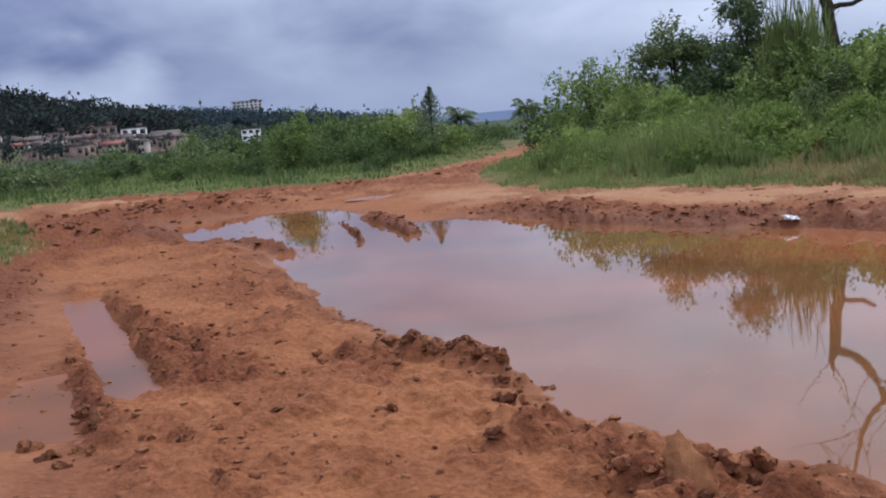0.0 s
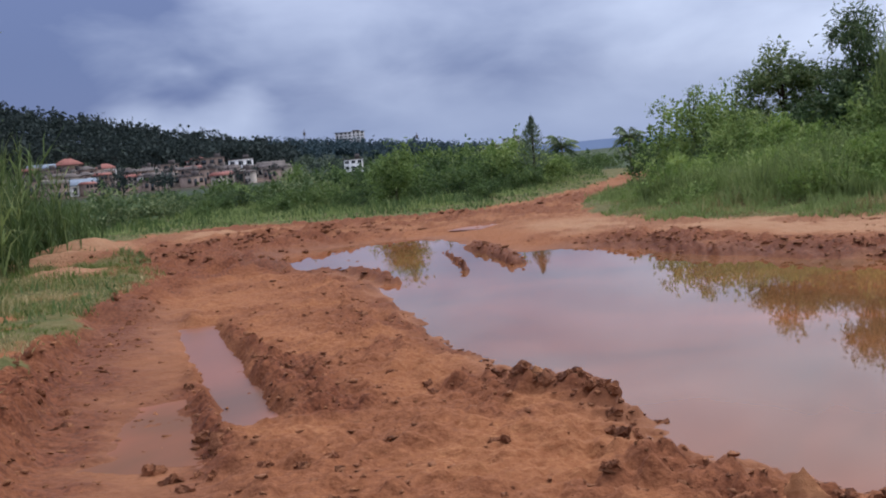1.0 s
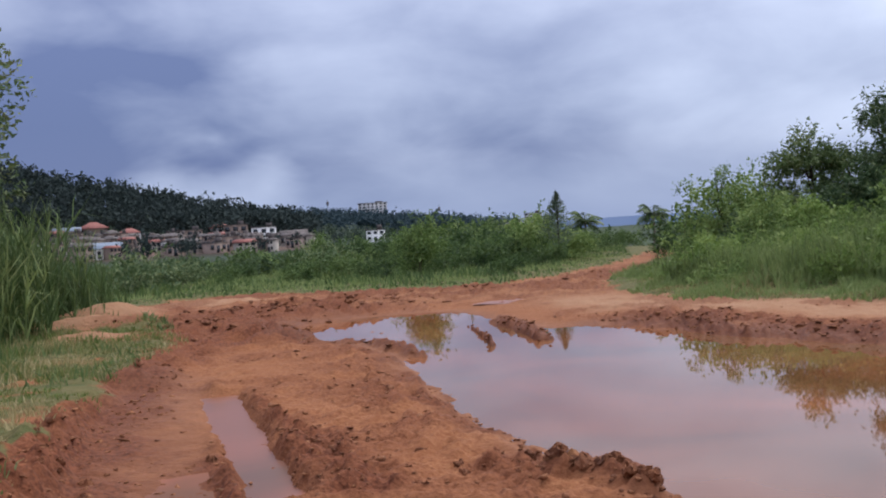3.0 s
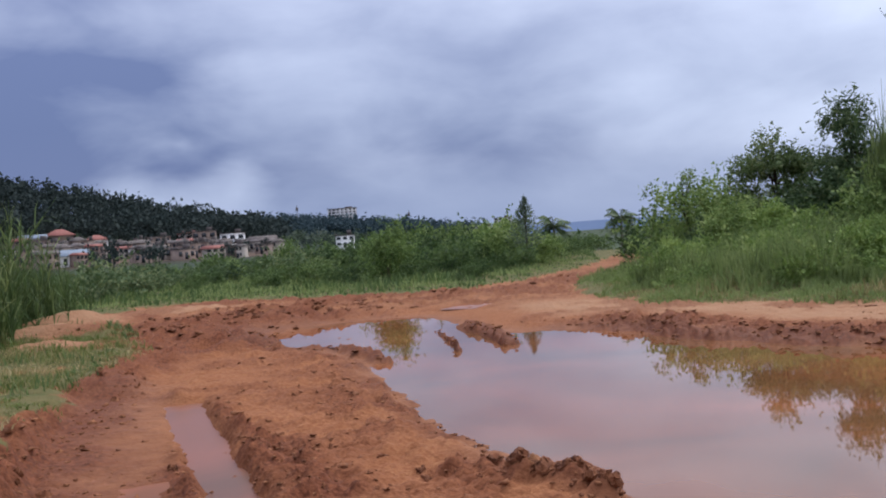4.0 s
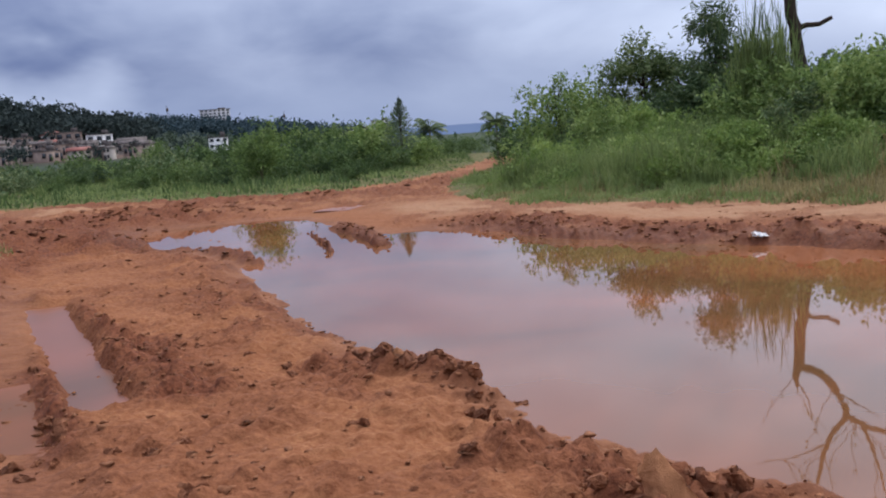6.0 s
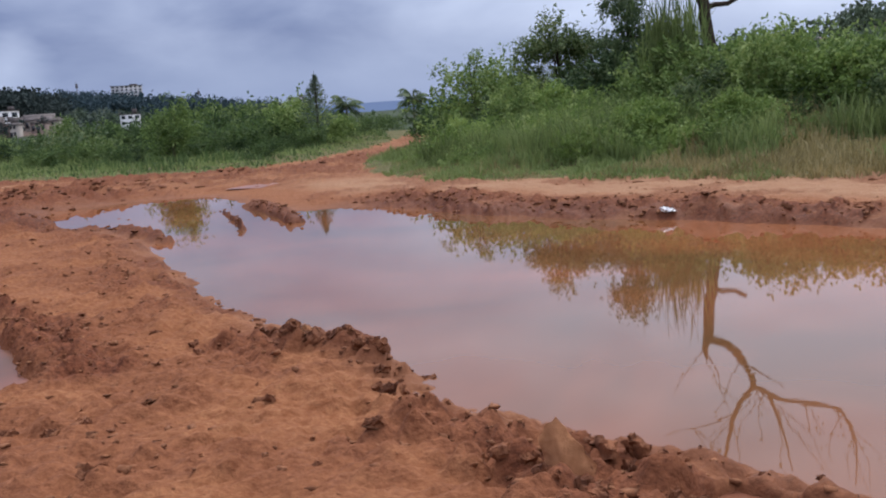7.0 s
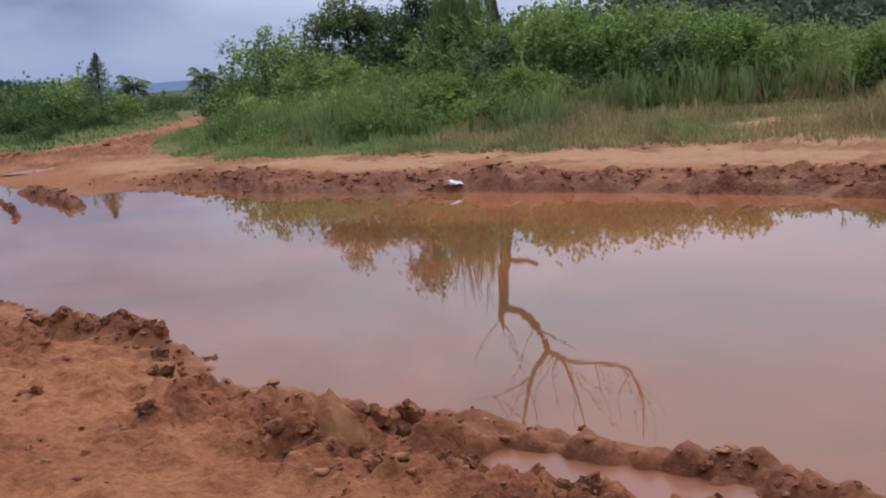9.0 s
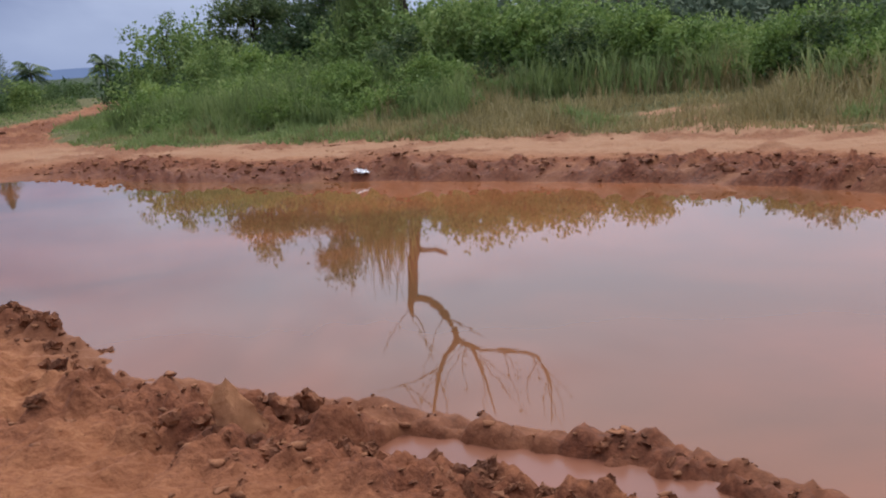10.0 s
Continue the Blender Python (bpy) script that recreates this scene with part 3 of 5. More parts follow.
    wet = np.maximum(1 - smooth(s, 0.12 * far_side, 0.55 + 0.12 * far_side), 0.8 * (1 - smooth(track_d, 0.2, 0.75)))
    dry = np.maximum(smooth(s + 0.8 * rough, 0.9, 2.0) * smooth(y + 0.75 * x, 12, 15) * (1 - 0.75 * smooth(y, 18, 21)), smooth(sand, 0.2, 0.5)) * (1 - 0.8 * churn_shade)
    return z, wet, dry, turf, churn_shade


def ground_z(x, y):
    return land(np.atleast_1d(x), np.atleast_1d(y))[0]


def steps(start, ahead, behind):
    """Coordinates outwards from start: each leg is (until, first step, growth)."""
    def run(legs, sign):
        at, out = start, []
        for until, s, grow in legs:
            while at * sign < until * sign:
                at += sign * s
                out.append(at)
                s = min(s * grow, 60.0)
        return out
    return np.array(run(behind, -1)[::-1] + [start] + run(ahead, 1))


def build_ground():
    xs = steps(0.0, [(2.5, 0.023, 1.0), (7.6, 0.055, 1.0), (1800, 0.06, 1.06)], [(-4.0, 0.03, 1.0), (-8.0, 0.07, 1.0), (-1800, 0.08, 1.06)])
    ys = steps(2.3, [(6.2, 0.023, 1.0), (21.0, 0.03, 1.013), (3200, 0.16, 1.03)], [(1.0, 0.04, 1.0), (-600, 0.06, 1.06)])
    x, y = np.meshgrid(xs, ys)
    z, wet, dry, turf, churn_shade = land(x.ravel(), y.ravel())
    verts = np.stack([x.ravel(), y.ravel(), z], -1)
    nx = len(xs)
    i, j = np.meshgrid(np.arange(len(ys) - 1), np.arange(nx - 1), indexing="ij")
    a = (i * nx + j).ravel()
    data = mesh_of("ground", verts, np.stack([a, a + 1, a + nx + 1, a + nx], -1), GROUND, True)
    for name, values in (("wet", wet), ("dry", dry), ("turf", turf), ("churn_shade", churn_shade), ("scrub", smooth(np.hypot(x.ravel(), y.ravel()), 60, 140)), ("earth", town(x.ravel(), y.ravel()))):
        data.attributes.new(name, "FLOAT", "POINT").data.foreach_set("value", values.astype(np.float32))
    tagged(new("ground", data), "rutted red clay track with turned mud and grassy verges", "ground", kind="structure")


build_ground()


def sheet(name, outline, z, mat, label):
    """A flat sheet of water over a hollow; the ground around it hides its rim."""
    bm = bmesh.new()
    face = bm.faces.new([bm.verts.new((x, y, z)) for x, y in outline])
    bmesh.ops.triangulate(bm, faces=[face])
    bmesh.ops.recalc_face_normals(bm, faces=bm.faces)
    if sum(f.normal.z for f in bm.faces) < 0:
        bmesh.ops.reverse_faces(bm, faces=bm.faces)
    data = bpy.data.meshes.new(name)
    bm.to_mesh(data)
    bm.free()
    data.materials.append(mat)
    return tagged(new(name, data), label, "water", kind="structure")


def along(line, half):
    line = np.array(line)
    d = np.gradient(line, axis=0)
    d /= np.linalg.norm(d, axis=1)[:, None]
    n = np.stack([-d[:, 1], d[:, 0]], -1) * half
    return [tuple(p) for p in line + n] + [tuple(p) for p in (line - n)[::-1]]


def puddle():
    """The large puddle: one level sheet that knows where it is shallow or clouded with silt."""
    xs, ys = np.arange(-5.6, 7.3, 0.15), np.arange(0.0, 20.2, 0.15)
    x, y = (a.ravel() for a in np.meshgrid(xs, ys))
    s = outside(x, y, PUDDLE)
    nx = len(xs)
    i, j = np.meshgrid(np.arange(len(ys) - 1), np.arange(nx - 1), indexing="ij")
    a = (i * nx + j).ravel()
    quads = np.stack([a, a + 1, a + nx + 1, a + nx], -1)
    quads = quads[(s[quads] < 0.45).any(1)]
    used, quads = np.unique(quads, return_inverse=True)
    quads = quads.reshape(-1, 4)
    x, y, s = x[used], y[used], s[used]
    data = mesh_of("puddle_water", np.stack([x, y, np.zeros(len(x))], -1), quads, WATER, True)
    cloud = np.exp(-(((x - 3.5) / 1.1) ** 2 + ((y - 3.1) / 0.9) ** 2))
    far_rim = smooth(y + 0.9 * x, 9.0, 11.0)
    shallow = np.clip((0.12 + (0.05 + 0.7 * smooth(x, 4.6, 5.8)) * far_rim) * smooth(s, -0.5, 0.0) + 0.75 * cloud, 0, 1)
    data.attributes.new("shallow", "FLOAT", "POINT").data.foreach_set("value", shallow.astype(np.float32))
    tagged(new("puddle_water", data), "still muddy brown puddle mirroring the cloudy sky", "water", kind="structure")


puddle()
sheet("rut_water", along(RUT, 0.27), 0.045, RUT_WATER, "thin strip of silty water in a tyre rut")
sheet("trench_water", along(TRENCH, 0.19), 0.012, TRENCH_WATER, "narrow muddy water behind a clay ridge")
sheet("track_water", along(TRACK[2:5], 0.40), 0.040, FILM_WATER, "shallow film of water in a wheel track")
sheet("far_puddle_water", along(FAR_POOL, 0.36), 0.078, RUT_WATER, "small muddy puddle on the far track")

# ---- plants ----
RNG = np.random.default_rng(7)


def thing(name, label, category, group="", at=(0, 0, 0), turn=0.0, size=1.0):
    ob = new(name)
    ob.empty_display_size = 0.2
    ob.matrix_basis = pose(*at, 0, 0, turn) @ Matrix.Diagonal((size, size, size, 1))
    return tagged(ob, label, category, group)


def lobes(rng, n, wide, high, low=0.25):
    """Middles and radii of the leafy lobes of an uneven crown."""
    a, r = rng.uniform(0, 2 * np.pi, n), wide * np.sqrt(rng.uniform(0.0, 0.8, n))
    t = rng.uniform(0, 1, n)
    z = high * (low + (0.9 - low) * t * (1.0 - 0.6 * (r / wide) ** 2))
    return np.stack([r * np.cos(a), r * np.sin(a), z], -1), rng.uniform(0.26, 0.5, n) * wide


def crown(rng, mids, radii, count, leaf, slim=0.5, droop=0.15, flat=0.2):
    """Leaves thrown loosely round the lobes, in small sprays, so that the outline stays ragged."""
    sprays = max(8, count // 9)
    pick = rng.integers(0, len(mids), sprays)
    d = rng.normal(size=(sprays, 3))
    d /= np.linalg.norm(d, axis=1)[:, None]
    reach = radii[pick] * np.abs(rng.normal(0.72, 0.30, sprays))
    c = mids[pick] + d * reach[:, None] * np.array([1, 1, 0.85])
    d[:, 2] += 0.35
    who = np.repeat(np.arange(sprays), 9)
    u = rng.uniform(-0.3, 1.6, len(who))[:, None] * leaf
    p = c[who] + d[who] * u * 1.2 + rng.normal(size=(len(who), 3)) * leaf * 0.45
    keep = p[:, 2] > 0.03
    return leaves(p[keep], leaf, rng, flat, slim, d[who][keep], droop)


def stems(rng, mids, radius, base=0.06, count=7):
    made = []
    for m in mids[rng.permutation(len(mids))[:count]]:
        root = np.array([rng.normal() * base, rng.normal() * base, -0.08])
        bend = root * 0.5 + m * 0.5 + np.array([-m[0] * 0.2, -m[1] * 0.2, 0.05 * m[2]])
        made.append(tube([root, root * 0.6 + bend * 0.4, bend, m], [radius, radius * 0.8, radius * 0.55, radius * 0.2], 5))
    return joined(made)


def bush(name, label, seed, wide, high, count, leaf, mat, lobe_count=16, slim=0.5, low=0.2, group="", stem=0.018, shoots=0):
    rng = np.random.default_rng(seed)
    mids, radii = lobes(rng, lobe_count, wide, high, low)
    ob = thing(name, label, "bush" if name != "tree" else "tree", group)
    v, f = crown(rng, mids, radii, count, leaf, slim)
    if shoots:
        # upright twigs with sparse leaves that stick out of the top
        twig, extra = [], []
        for _ in range(shoots):
            m = mids[rng.integers(0, len(mids))]
            tip = m + np.array([rng.normal() * 0.12, rng.normal() * 0.12, rng.uniform(0.35, 0.75)]) * high * 0.42
            t = np.linspace(0, 1, 5)[:, None]
            line = m * (1 - t) + tip * t + rng.normal(size=(5, 3)) * 0.015
            twig.append(tube(line, np.linspace(0.012, 0.004, 5), 4))
            u = rng.uniform(0.15, 1, 26)[:, None]
            extra.append(m * (1 - u) + tip * u + rng.normal(size=(26, 3)) * 0.05)
        ev, ef = leaves(np.concatenate(extra), leaf * 0.9, rng, 0.2, slim)
        v, f = joined([(v, f), (ev, ef)])
        tagged(part("twigs", mesh_of("twigs", *joined(twig), STEM), ob, "thin upright twigs"), kind="stuff")
    tagged(part("foliage", mesh_of("foliage", v, f, mat), ob), kind="stuff")
    tagged(part("stems", mesh_of("stems", *stems(rng, mids, stem), STEM, True), ob, "woody brown stems"), kind="stuff")
    return ob


def scatter(first, spots, rng, spread=(0.85, 1.15), sink=0.03):
    """The first thing and its copies at the spots (x, y, size), each turned at random and set on the ground."""
    xs, ys = np.array([s[0] for s in spots]), np.array([s[1] for s in spots])
    zs = ground_z(xs, ys) - sink
    for n, ((x, y, size), z) in enumerate(zip(spots, zs)):
        s = size * rng.uniform(*spread)
        m = pose(x, y, float(z), 0, 0, rng.uniform(0, 360)) @ Matrix.Diagonal((s, s, s * rng.uniform(0.92, 1.08), 1))
        if n == 0:
            first.matrix_basis = m
        else:
            first_scale = Matrix.Diagonal((*first.scale, 1)).inverted()
            copy_thing(first, m @ first_scale)


def polar(az, d):
    return d * math.sin(radians(az)), d * math.cos(radians(az))


# the bare tree behind the bank, with a lopped stub and drooping twigs
def bare_tree():
    x, y = 8.66, 22.42
    z = float(ground_z(x, y)[0])
    ob = thing("bare_tree", "nearly leafless dark tree with a lopped stub and drooping twigs", "tree", at=(x, y, z - 0.05), turn=-20.9)
    rng = np.random.default_rng(3)

    def bough(name, points, r0, r1, sides=9, label=""):
        p = np.array(points, float)
        t = np.linspace(0, len(p) - 1, (len(p) - 1) * 4 + 1)
        line = np.stack([np.interp(t, np.arange(len(p)), p[:, i]) for i in range(3)], -1)
        soft = line.copy()
        soft[1:-1] = (line[:-2] + 2 * line[1:-1] + line[2:]) / 4
        soft[1:-1] += rng.normal(size=soft[1:-1].shape) * r0 * 0.10
        soft[:, 2] -= z
        return part(name, mesh_of(name, *tube(soft, np.linspace(r0, r1, len(soft)), sides), BARK, True), ob, label)

    bough("trunk", [(0.16, 0, z - 0.1), (0.10, 0, 1.4), (0.0, 0, 2.4), (-0.08, 0, 3.2), (-0.2, 0, 4.4)], 0.165, 0.115, 12)
    bough("stub", [(-0.08, 0, 3.14), (0.12, 0.02, 3.24), (0.42, 0.02, 3.25), (0.68, 0.03, 3.36)], 0.066, 0.042, 8, "lopped side branch")
    bough("limb", [(-0.2, 0, 4.3), (0.24, 0.05, 4.5), (0.55, 0.1, 4.85), (0.72, 0.1, 5.2), (0.8, 0.1, 5.55)], 0.105, 0.07)
    bough("limb", [(-0.2, 0, 4.3), (-0.28, -0.05, 4.55), (-0.24, -0.1, 4.8)], 0.12, 0.03)
    bough("limb", [(0.8, 0.1, 5.5), (0.5, 0.0, 5.8), (0.33, -0.05, 6.15), (0.18, -0.1, 6.7), (0.08, -0.1, 7.3), (0.1, -0.1, 8.0)], 0.07, 0.022)
    bough("limb", [(0.8, 0.1, 5.5), (1.37, 0.2, 5.82), (2.1, 0.3, 5.92), (2.72, 0.4, 6.1), (2.95, 0.4, 6.6), (3.03, 0.4, 7.0), (3.0, 0.4, 7.9)], 0.06, 0.012)
    bough("limb", [(1.1, 0.15, 5.65), (1.3, 0.1, 6.2), (1.45, 0.1, 6.7), (1.6, 0.1, 7.5)], 0.045, 0.012)
    bough("limb", [(0.62, 0.1, 4.95), (1.0, 0.1, 5.2), (1.45, 0.1, 5.5)], 0.03, 0.006)
    bough("limb", [(0.33, -0.05, 6.1), (-0.3, -0.1, 6.4), (-1.2, -0.15, 6.6)], 0.025, 0.006)
    twigs, bits = [], []
    starts = [(-0.25, 0, 4.7), (-0.28, 0, 4.6), (0.5, 0, 4.8), (1.0, 0.1, 5.7), (1.3, 0.1, 6.0), (1.9, 0.3, 5.95), (2.5, 0.4, 6.05), (2.9, 0.4, 6.4), (0.3, 0, 6.2), (-0.6, 0, 6.5), (0.9, 0.1, 5.6), (2.75, 0.4, 6.2)]
    for start in starts:
        for _ in range(2):
            p = [np.array(start)]
            lean = rng.normal(size=2) * 0.10
            for _ in range(rng.integers(5, 9)):
                p.append(p[-1] + np.array([lean[0] + rng.normal() * 0.05, lean[1] + rng.normal() * 0.05, rng.uniform(0.13, 0.25)]))
            p = np.array(p)
            p[:, 2] -= z
            twigs.append(tube(p, np.linspace(0.011, 0.004, len(p)), 4))
            bits.append(p[rng.integers(2, len(p), 7)] + rng.normal(size=(7, 3)) * 0.06)
    tagged(part("twigs", mesh_of("twigs", *joined(twigs), BARK), ob, "thin bare twigs"), kind="stuff")
    tagged(part("foliage", mesh_of("foliage", *leaves(np.concatenate(bits), 0.09, rng), LEAF_BUSH), ob, "few last small leaves"), kind="stuff")


bare_tree()


def leafy_tree(name, label, seed, at, high, wide, count, leaf, mat, trunk=0.10, low=0.45, lobe_count=22, slim=0.4, turn=0.0, droop=0.3):
    rng = np.random.default_rng(seed)
    x, y = at
    ob = thing(name, label, "tree", at=(x, y, float(ground_z(x, y)[0]) - 0.05), turn=turn)
    mids, radii = lobes(rng, lobe_count, wide, high, low)
    radii = radii * 0.8
    top = np.array([rng.normal() * 0.15, rng.normal() * 0.15, high * 0.72])
    line = [np.array([0, 0, -0.1]), top * 0.35 + np.array([0.08, 0, 0]), top * 0.7, top]
    part("trunk", mesh_of("trunk", *tube(line, [trunk, trunk * 0.8, trunk * 0.55, trunk * 0.25], 9), BARK, True), ob, "dark rough trunk")
    for m in mids[:7]:
        s = top * rng.uniform(0.35, 0.85)
        part("limb", mesh_of("limb", *tube([s, s * 0.5 + m * 0.5 + np.array([0, 0, 0.1]), m], [trunk * 0.45, trunk * 0.3, trunk * 0.1], 6), BARK, True), ob)
    v, f = crown(rng, mids, radii, count, leaf, slim, droop)
    tips = mids[rng.integers(0, len(mids), 16)]
    ends = tips + np.stack([rng.normal(size=16) * 0.3 * wide, rng.normal(size=16) * 0.3 * wide, rng.uniform(0.1, 0.32, 16) * wide + radii.mean()], -1)
    u = rng.uniform(0.1, 1, (16, 14, 1))
    spray = (tips[:, None] * (1 - u) + ends[:, None] * u + rng.normal(size=(16, 14, 3)) * leaf * 0.5).reshape(-1, 3)
    v, f = joined([(v, f), leaves(spray, leaf, rng, 0.2, slim)])
    tagged(part("foliage", mesh_of("foliage", v, f, mat), ob), kind="stuff")
    return ob


leafy_tree("tree", "dark feathery-leaved tree standing in the grassy bank", 21, polar(16.9, 25.4), 3.75, 1.0, 9500, 0.155, LEAF_DARK, 0.08, 0.15, 30, 0.22, droop=0.7)
leafy_tree("tree", "young broad-crowned tree above the roadside grass", 22, polar(13.2, 26.3), 3.85, 0.95, 9500, 0.10, LEAF_TREE, 0.06, 0.15, 26)
leafy_tree("tree", "young tree with loose leaves beside the dark tree", 24, polar(15.2, 26.8), 3.1, 0.7, 4200, 0.10, LEAF_TREE, 0.05, 0.2, 18)
leafy_tree("sapling", "slender sapling with sparse flowering twig tips", 26, polar(8.7, 27.2), 3.15, 0.30, 520, 0.08, LEAF_BUSH, 0.03, 0.45, 16)
leafy_tree("tree", "overhanging leafy tree at the edge of tall grass", 23, polar(-32.4, 15.5), 5.8, 1.0, 6500, 0.10, LEAF_DARK, 0.12, 0.35, 26, 0.45)

# bushes on the bank behind the track
BANK_GROUP = "bushes on the grassy bank"
tip = bush("bush", "bright bush with thin upright flowering twigs", 31, 1.15, 2.0, 6500, 0.095, LEAF_BUSH, 20, group=BANK_GROUP, shoots=10)
scatter(tip, [(*polar(8.9, 27.6), 1.12), (*polar(10.6, 27.5), 0.9)], RNG)
green = bush("bush", "leafy mid-green bush in tall roadside grass", 32, 1.3, 2.0, 8200, 0.108, LEAF_BUSH, 20, group=BANK_GROUP, shoots=4)
scatter(green, [(*polar(a, d), s) for a, d, s in ((11.5, 24.0, 0.8), (19.2, 22.5, 0.95), (23.2, 21.8, 1.0), (25.5, 21.0, 0.92), (29.8, 20.5, 0.88), (33.5, 20.0, 0.9), (37.5, 20.0, 0.7), (41.0, 18.5, 0.5), (45.0, 18.0, 0.6), (50.0, 17.0, 0.6))], RNG)
bright = bush("bush", "bright yellow-green bush in tall grass", 33, 1.2, 1.7, 6500, 0.12, LEAF_BRIGHT, 18, group=BANK_GROUP, shoots=3)
scatter(bright, [(*polar(a, d), s) for a, d, s in ((13.8, 23.0, 0.7), (21.2, 22.0, 0.72), (24.5, 22.5, 1.08), (27.5, 20.0, 0.8), (31.5, 21.5, 1.0), (34.8, 19.5, 0.8), (39.5, 20.0, 0.6), (41.5, 17.4, 0.6), (43.0, 18.0, 0.7), (45.5, 16.8, 0.65), (8.0, 22.5, 0.45), (12.6, 20.8, 0.45), (17.8, 19.4, 0.5), (23.0, 19.2, 0.45))], RNG)
dark = bush("bush", "dark green leafy bush in the bank", 34, 1.1, 1.8, 6000, 0.12, LEAF_DARK, 16, group=BANK_GROUP)
scatter(dark, [(*polar(a, d), s) for a, d, s in ((9.3, 25.5, 0.6), (15.8, 24.4, 0.85), (18.3, 24.6, 0.95), (28.3, 22.0, 0.85), (36.3, 21.0, 0.75), (47.5, 18.5, 0.6), (43.5, 17.2, 0.8), (26.0, 19.6, 0.6), (31.0, 19.3, 0.62), (21.5, 20.8, 0.7))], RNG)
FOOT = [2, 3, 6, 11.5, 17.5, 24, 30, 36, 46, 55], [30, 22.5, 18.5, 17.0, 16.2, 15.2, 14.6, 14.2, 13.4, 13]
for seed, name, label, mat, n, leaf, slim in ((35, "weed_clump", "leafy green weed clump on the roadside bank", LEAF_BUSH, 46, 0.075, 0.5), (36, "weed_clump", "bright green weed clump in roadside grass", LEAF_BRIGHT, 60, 0.08, 0.3)):
    weed = bush(name, label, seed, 0.75, 0.66, 1500, leaf, mat, 16, slim, 0.1, "weeds along the grassy bank", 0.008)
    spots = []
    for _ in range(n):
        az = RNG.uniform(6.0, 50)
        if az > 25 and RNG.uniform() < 0.5:
            continue
        spots.append((*polar(az, np.interp(az, *FOOT) + RNG.uniform(0.9 if az < 25 else 4.4, 6.5)), RNG.uniform(0.7, 1.2)))
    scatter(weed, spots, RNG)


# elephant grass: stalks with long arching blades
def reeds(name, label, seed, at, wide, high, stalks, per, deep=0.5, group="", spread=0.15, mat=REED, least=0.45, arch=1.5):
    rng = np.random.default_rng(seed)
    x, y = at
    ob = thing(name, label, "tall grass", group, at=(x, y, float(ground_z(x, y)[0]) - 0.03))
    bx, by = rng.normal(size=stalks) * wide * 0.5, rng.normal(size=stalks) * wide * deep * 0.5
    h = high * rng.uniform(least, 1.0, stalks)
    lean = rng.normal(size=(stalks, 2)) * spread
    cane = []
    for n in range(stalks):
        t = np.linspace(0, 1, 4)
        cane.append(tube(np.stack([bx[n] + lean[n, 0] * h[n] * t**2, by[n] + lean[n, 1] * h[n] * t**2, h[n] * 0.8 * t], -1), [0.011, 0.010, 0.008, 0.003], 4))
    tagged(part("stalks", mesh_of("stalks", *joined(cane), mat), ob, "pale green canes"), kind="stuff")
    who = rng.integers(0, stalks, stalks * per)
    t = rng.uniform(0.05, 0.85, len(who))
    root = np.stack([bx[who] + lean[who, 0] * h[who] * t**2, by[who] + lean[who, 1] * h[who] * t**2, h[who] * 0.8 * t], -1)
    length = rng.uniform(0.35, 0.85, len(who)) * (0.6 + 0.4 * high / 2.6)
    v, f = blades(root[:, 0], root[:, 1], root[:, 2], length * rng.uniform(0.5, 1.0, len(who)), rng, 0.010, arch)
    tagged(part("blades", mesh_of("blades", v, f, mat), ob), kind="stuff")
    return ob


REEDS = "clumps of elephant grass"
reeds("elephant_grass", "tall upright green elephant grass beside a dark tree", 51, polar(19.4, 22.8), 0.5, 3.3, 200, 22, 0.8, REEDS, 0.03, BLADE, 0.6, 0.45)
reeds("elephant_grass", "stiff dark spikes of elephant grass above the clump", 54, polar(19.3, 23.2), 0.62, 4.7, 40, 7, 0.6, REEDS, 0.05, REED, 0.75, 0.35)
reeds("elephant_grass", "arching green elephant grass on the bank", 52, polar(36.8, 18.6), 2.4, 0.85, 190, 7, 0.5, REEDS, 0.10, BLADE, 0.6, 0.8)
reeds("elephant_grass", "arching pale green elephant grass on the bank", 53, polar(45.0, 16.4), 1.0, 0.75, 80, 8, 0.7, REEDS, 0.16, BLADE, 0.6, 0.9)
for n, (az, d, high) in enumerate(((-30.9, 17.6, 2.4), (-32.2, 17.0, 2.7), (-28.6, 22.0, 2.5), (-30.4, 20.5, 2.9), (-33.0, 17.0, 2.9), (-35.5, 15.5, 2.6), (-27.2, 23.5, 1.8))):
    reeds("elephant_grass", "dense tall elephant grass beside the sandy verge", 60 + n, polar(az, d), 1.15, high, 150, 15, 0.9, REEDS, 0.15, BLADE if n % 2 else REED)


# loose blades of grass: what nobody could count
def turf(name, label, count, area, height, mat, seed, width=0.012, lean=0.4, keep=None, rim=0.15):
    rng = np.random.default_rng(seed)
    x, y = area(rng, count)
    z, _, _, cover, _ = land(x, y)
    ok = cover > rim
    if keep is not None:
        ok &= keep(x, y)
    x, y, z = x[ok], y[ok], z[ok]
    rim_d = outside(x, y, BARE)
    clump = np.where(x > 0, 0.25 + 0.75 * smooth(rim_d, 0.0, 2.4), 0.40 + 0.75 * smooth(rim_d, 0.0, 2.6)) * (0.15 + 1.9 * smooth(fbm(x, y, 0.7, 4, seed), 0.25, 0.75))
    h = height * clump * rng.uniform(0.45, 1.15, len(x))
    tagged(new(name, mesh_of(name, *blades(x, y, z - 0.02, h, rng, width, lean), mat)), label, "grass", kind="stuff")


